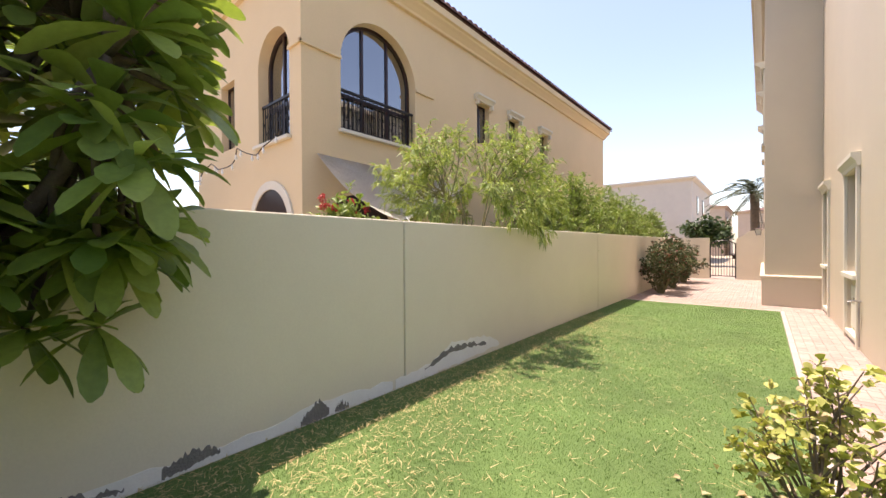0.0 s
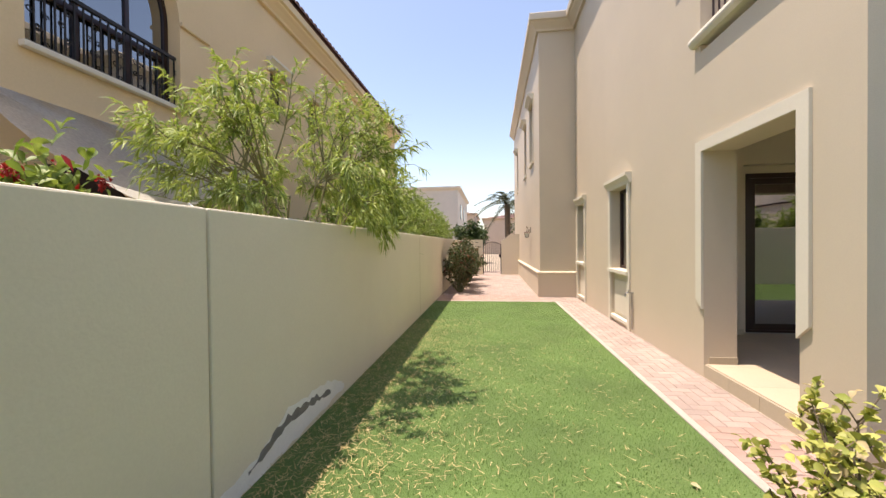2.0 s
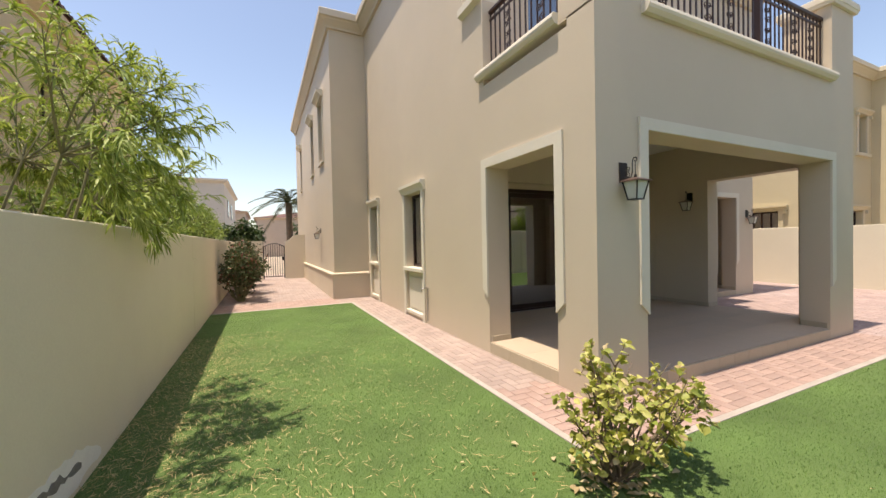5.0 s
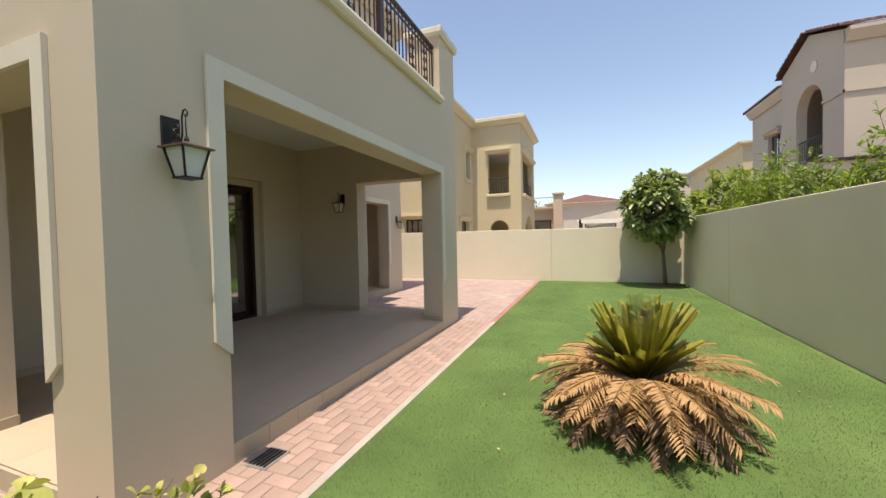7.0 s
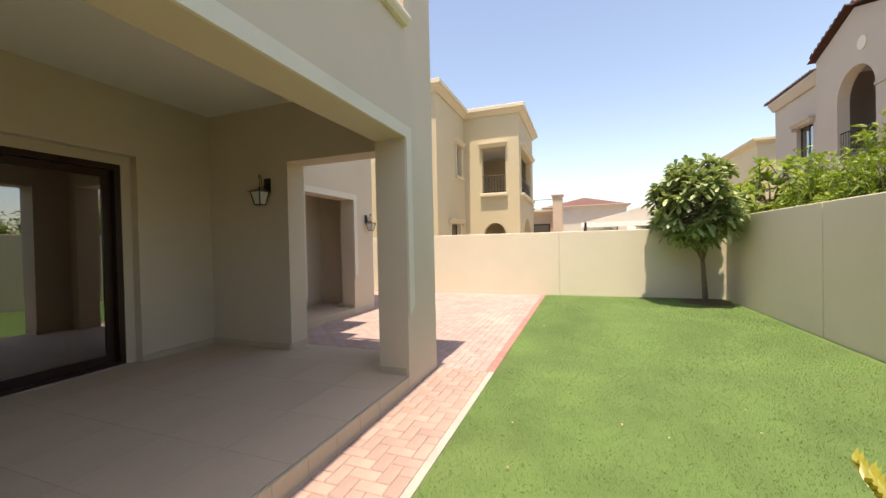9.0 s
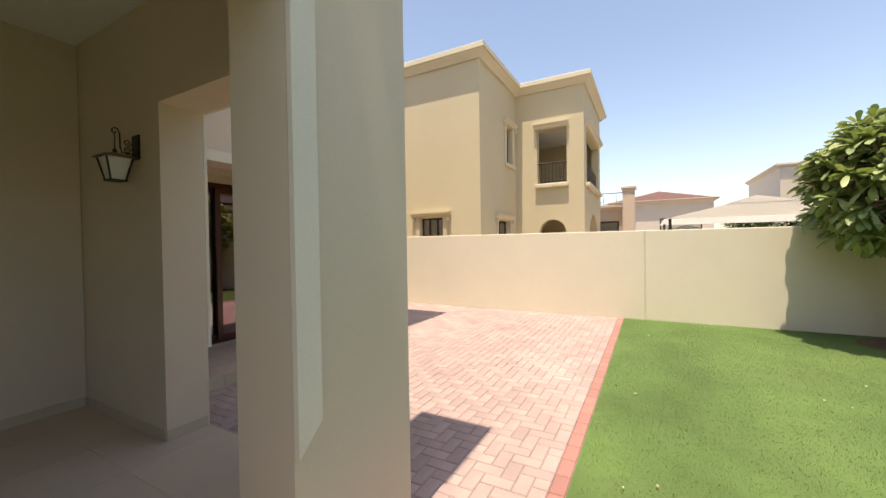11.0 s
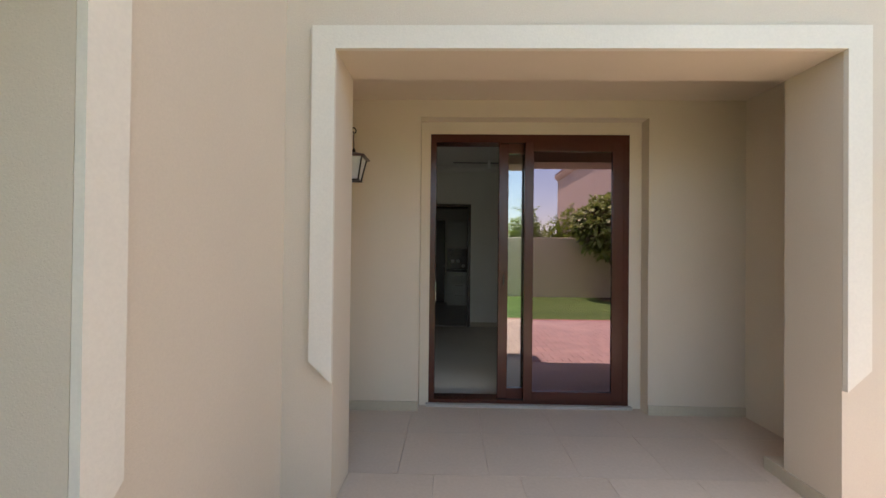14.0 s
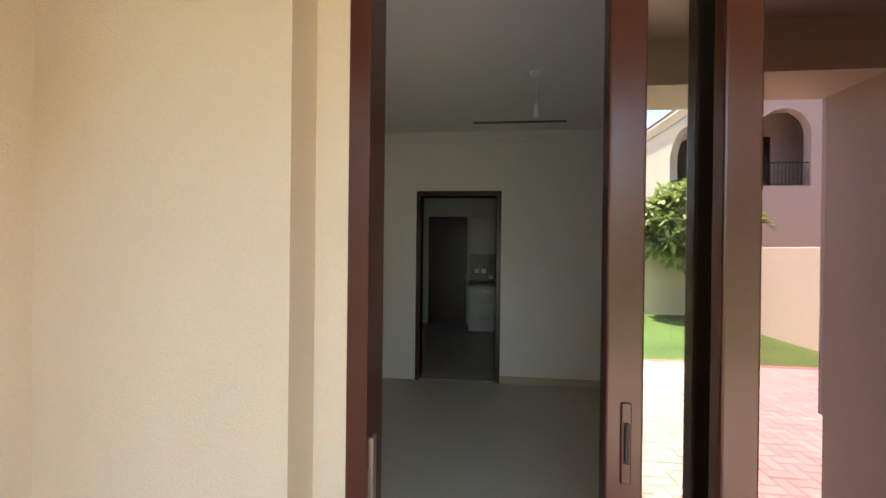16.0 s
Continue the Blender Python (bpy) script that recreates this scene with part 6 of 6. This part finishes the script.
patch("filler_patch", M_filler, FILL, 2.79, 4.75, [(0, 0.0, 0.10), (0.25, 0.0, 0.14), (0.45, 0.02, 0.30), (0.85, 0.05, 0.24), (1, 0.06, 0.10)], 0.003)
patch("cement_patch", M_cement, CEM, 3.22, 4.42, [(0, 0.09, 0.11), (0.2, 0.13, 0.2), (0.35, 0.18, 0.25), (0.6, 0.19, 0.24), (0.8, 0.16, 0.21), (1, 0.13, 0.16)], 0.006)
patch("cement_patch", M_cement, CEM, 1.76, 2.02, [(0, 0.0, 0.05), (0.3, 0.0, 0.12), (0.7, 0.0, 0.17), (1, 0.02, 0.08)], 0.006)
patch("cement_patch", M_cement, CEM, 2.08, 2.22, [(0, 0.02, 0.05), (0.5, 0.01, 0.09), (1, 0.02, 0.04)], 0.006)
patch("cement_patch", M_cement, CEM, 0.84, 1.17, [(0, 0.02, 0.08), (0.4, 0.03, 0.13), (0.8, 0.05, 0.12), (1, 0.05, 0.08)], 0.006)
patch("cement_patch", M_cement, CEM, 0.33, 0.66, [(0, 0.03, 0.11), (0.3, 0.05, 0.12), (0.6, 0.04, 0.09), (1, 0.04, 0.06)], 0.006)
patch("cement_patch", M_cement, CEM, -0.35, 0.2, [(0, 0.02, 0.09), (0.4, 0.03, 0.1), (0.7, 0.02, 0.11), (1, 0.04, 0.06)], 0.006)

# ---- turf and litter on it ----
def scatter(name, n, place, mat, label, category, length, width, tall, parent=None):
    v, f = [], []
    for i in range(n):
        x, y, near = place()
        a = rng.uniform(0, 2 * math.pi)
        k = rng.uniform(0.6, 1.3)
        dx, dy = math.cos(a), math.sin(a)
        lean = rng.uniform(-0.8, 0.8) * length * k
        w = width * 0.5
        j = len(v)
        z = tall * k * rng.uniform(0.7, 1.0)
        v += [(x - dy * w, y + dx * w, 0.0), (x + dy * w, y - dx * w, 0.0), (x + dx * lean, y + dy * lean, z)]
        f.append((j, j + 1, j + 2))
    me = bpy.data.meshes.new(name)
    me.from_pydata(v, [], f)
    me.materials.append(mat)
    return tagged(new(name, me), label, category, "", "stuff")


def near_lawn():
    while True:
        if rng.random() < 0.48:
            x, y = rng.uniform(-2.86, 0.24), -1.1 + 12.15 * rng.random() ** 1.2
        else:
            x, y = 0.2 + 12.9 * rng.random() ** 1.15, rng.uniform(-1.1, 3.04)
        return x, y, 1


scatter("turf_blades", 300000, near_lawn, M_blade, "short green artificial grass blades", "turf", 0.014, 0.0045, 0.016)


def litter_strip():
    if rng.random() < 0.84:
        return -2.85 + abs(rng.gauss(0, 0.7)), rng.uniform(-0.8, 8.5), 1
    return rng.uniform(-2.8, 0.1), rng.uniform(1.2, 7.0), 1


v, f = [], []
for i in range(8200):
    x, y, _ = litter_strip()
    a, L, w = rng.uniform(0, 6.28), rng.uniform(0.03, 0.10), rng.uniform(0.0015, 0.0036)
    dx, dy = math.cos(a), math.sin(a)
    z0_, z1_ = rng.uniform(0.02, 0.03), rng.uniform(0.022, 0.04)
    j = len(v)
    v += [(x - dy * w, y + dx * w, z0_), (x + dy * w, y - dx * w, z0_), (x + dx * L, y + dy * L, z1_)]
    f.append((j, j + 1, j + 2))
me = bpy.data.meshes.new("dry_straw")
me.from_pydata(v, [], f)
me.materials.append(M_straw)
tagged(new("dry_straw", me), "dry straw scattered over the turf by the wall", "dry straw", "", "stuff")
fl = Leaves()
for i in range(90):
    x, y = (rng.uniform(-2.6, 0.1), rng.uniform(1.5, 10.5)) if i % 2 else (rng.uniform(0.5, 12.5), rng.uniform(-1.0, 2.8))
    a = rng.uniform(0, 6.28)
    fl.add((x, y, 0.025), (math.cos(a), math.sin(a), 0.1), rng.uniform(0.02, 0.04), rng.uniform(0.01, 0.02), OVAL, 0.2, 0.5)
tagged(fl.done("fallen_leaves", M_dry, None), "small dry leaves fallen on the turf", "fallen leaves", "", "stuff")

# ---- paving ----
def brick_mesh(lx, ly, h=0.06, c=0.005):
    b = bmesh.new()
    rings = []
    for k, z in ((0.0, -h), (0.0, -c), (c, 0.0)):
        rings.append([b.verts.new((sx * (lx / 2 - k), sy * (ly / 2 - k), z)) for sx, sy in ((-1, -1), (1, -1), (1, 1), (-1, 1))])
    for a, d in zip(rings, rings[1:]):
        for i in range(4):
            b.faces.new((a[i], a[(i + 1) % 4], d[(i + 1) % 4], d[i]))
    b.faces.new(rings[-1])
    return b


def herringbone(x0, x1, y0, y1, unit=0.105):
    """Blocks of two by one in axis-parallel herringbone, cut at the borders: (cx, cy, lx, ly)."""
    out = []
    for i in range(-2, int((x1 - x0) / unit) + 2):
        for j in range(-2, int((y1 - y0) / unit) + 2):
            d = (i - j) % 4
            if d == 0:
                r = (x0 + i * unit, x0 + (i + 2) * unit, y0 + j * unit, y0 + (j + 1) * unit)
            elif d == 3:
                r = (x0 + i * unit, x0 + (i + 1) * unit, y0 + j * unit, y0 + (j + 2) * unit)
            else:
                continue
            a, b, c, e = max(r[0], x0), min(r[1], x1), max(r[2], y0), min(r[3], y1)
            if b - a > 0.02 and e - c > 0.02:
                out.append(((a + b) / 2, (c + e) / 2, b - a, e - c))
    return out


def laid(name, label, regions, near, mat, z=0.0, gap=0.006):
    """A sand bed with blocks: those in the near stretch are pieces of their own, the rest one mesh."""
    bed = bmesh.new()
    for r in regions:
        box(bed, *r, z - 0.1, z - 0.008)
    ob = setting(name, bed, M_sand, label, "paving")
    shared = {}
    rest = ([], [])
    left = 300
    for r in regions:
        for cx, cy, lx, ly in herringbone(*r):
            tilt = rng.uniform(-0.0012, 0.0012)
            if left and near[0] < cx < near[1] and near[2] < cy < near[3]:
                key = (round(lx, 3), round(ly, 3))
                if key not in shared:
                    p = part("paver", brick_mesh(lx - gap, ly - gap), mat, ob)
                    shared[key] = p.data
                else:
                    p = new("paver", shared[key])
                    p.parent = ob
                p.location = (cx, cy, z + tilt)
                left -= 1
            else:
                j = len(rest[0])
                hx, hy, c = (lx - gap) / 2, (ly - gap) / 2, 0.005
                rest[0].extend([(cx + sx * (hx - k), cy + sy * (hy - k), z + tilt + q) for k, q in ((0, -0.05), (0, -c), (c, 0)) for sx, sy in ((-1, -1), (1, -1), (1, 1), (-1, 1))])
                for a in (0, 4):
                    rest[1].extend([(j + a + i, j + a + (i + 1) % 4, j + a + 4 + (i + 1) % 4, j + a + 4 + i) for i in range(4)])
                rest[1].append((j + 8, j + 9, j + 10, j + 11))
    me = bpy.data.meshes.new("pavers")
    me.from_pydata(rest[0], [], rest[1])
    me.materials.append(JOINED[mat.name])
    o = new("pavers", me)
    o.parent = ob
    tagged(o, "", "", "", "stuff")
    return ob


JOINED = {
    M_paver.name: surface("red_concrete_pavers", (0.43, 0.315, 0.28), 0.9, vary=0.15, big=2.0, small=60, per_island=0.18, bump=0.5, bump_scale=160, depth=0.003, stain=(0.48, 0.40, 0.36), stain_amount=0.5),
    M_paver_buff.name: surface("buff_concrete_pavers", (0.41, 0.315, 0.27), 0.9, vary=0.15, big=2.0, small=60, per_island=0.2, bump=0.5, bump_scale=160, depth=0.003, stain=(0.46, 0.38, 0.33), stain_amount=0.5)}
laid("paving_court", "red herringbone block paving of the court", [(XE, 13.06, 3.157, Y2), (X2, 13.06, Y2, 23.0)], (6.5, 8.6, 3.6, 6.7), M_paver)
laid("paving_terrace", "buff herringbone block path along the porch", [(0.326, XE, 3.12, YT), (0.326, XW, YT, 11.18)], (0.3, 6.4, 3.1, 4.4), M_paver_buff)
laid("paving_side", "red block paving of the side yard by the gate", [(-2.872, XW, 11.18, 12.02), (-2.872, 0.0, 12.02, 23.0)], (-2.9, 0.0, 11.2, 12.3), M_paver_buff)
ed = bmesh.new()
box(ed, 0.255, 0.322, 3.05, 11.18, -0.09, 0.006, 0.004)
box(ed, 0.325, XE, 3.052, 3.116, -0.09, 0.006, 0.004)
box(ed, -2.872, 0.25, 11.085, 11.176, -0.09, 0.004, 0.004)
setting("kerb", ed, M_concrete, "pale concrete edging between lawn and paving", "kerb")
edge = setting("paving_edge", boxed(XE, 13.06, 3.052, 3.155, -0.1, -0.008), M_sand, "row of dark red edge blocks along the lawn", "paving")
first = None
x = XE + 0.105
while x < 13.1:
    if first is None:
        first = part("paver", brick_mesh(0.2, 0.098), M_paver_edge, edge)
        p = first
    else:
        p = new("paver", first.data)
        p.parent = edge
    p.location = (x, 3.104, 0.004)
    x += 0.206
dr = thing("drain_cover", "small grey square drain cover in the path", "drain cover", (1.80, 3.60, 0.0))
part("frame", boxed(-0.12, 0.12, -0.09, 0.09, -0.02, 0.006, 0.003), M_cement, dr)
for k in range(5):
    part("slat", boxed(-0.1, 0.1, -0.07 + 0.032 * k, -0.055 + 0.032 * k, 0.006, 0.011), M_iron, dr)

# ---- tiles of the porches ----
def tiled(name, label, x0, x1, y0, y1, z, size, mat):
    ob = setting(name, boxed(x0, x1, y0, y1, -0.1, z - 0.012), M_grout, label, "floor")
    nx, ny = max(1, round((x1 - x0) / size)), max(1, round((y1 - y0) / size))
    lx, ly = (x1 - x0) / nx, (y1 - y0) / ny
    b = brick_mesh(lx - 0.002, ly - 0.002, 0.012, 0.0008)
    p = part("tile", b, mat, ob)
    for i in range(nx):
        for j in range(ny):
            o = p if not (i or j) else new("tile", p.data)
            o.parent = ob
            o.location = (x0 + lx * (i + 0.5), y0 + ly * (j + 0.5), z)
    return ob


fp_ = tiled("floor_porch", "beige tiled porch floor, one step above the paving", XW + 0.025, XE - 0.02, YT + 0.025, YB + 0.12, 0.147, 0.6, M_porch)
fq_ = tiled("floor_porch_east", "beige tiled floor of the second porch", 6.67, 9.25, Y2 + 0.02, Y2 + 0.33, 0.132, 0.5, M_porch)
tiled("floor_porch_inner", "beige tiled floor in front of the sliding door", XE + 0.01, X2 - 0.34, Y2 + 0.33, YD + 0.02, 0.132, 0.6, M_porch)


def step_face(parent, axis, plane, u0, u1, z1, size, out):
    n = max(1, round((u1 - u0) / size))
    w = (u1 - u0) / n
    a, b_ = sorted((plane, plane + out * 0.02))
    bm_ = boxed(a, b_, -w / 2 + 0.0015, w / 2 - 0.0015, -0.02, z1) if axis == "x" else boxed(-w / 2 + 0.0015, w / 2 - 0.0015, a, b_, -0.02, z1)
    p = part("riser_tile", bm_, M_skirt, parent)
    for i in range(n):
        o = p if not i else new("riser_tile", p.data)
        o.parent = parent
        o.location = (0, u0 + w * (i + 0.5), 0) if axis == "x" else (u0 + w * (i + 0.5), 0, 0)


step_face(fp_, "y", YT + 0.022, 1.668, 5.635, 0.14, 0.3, -1)
step_face(fp_, "x", XW + 0.022, 4.285, 5.605, 0.14, 0.45, -1)
step_face(fp_, "x", XE - 0.018, 4.30, 5.69, 0.14, 0.45, 1)
step_face(fq_, "y", Y2 + 0.018, 6.67, 9.25, 0.125, 0.5, -1)
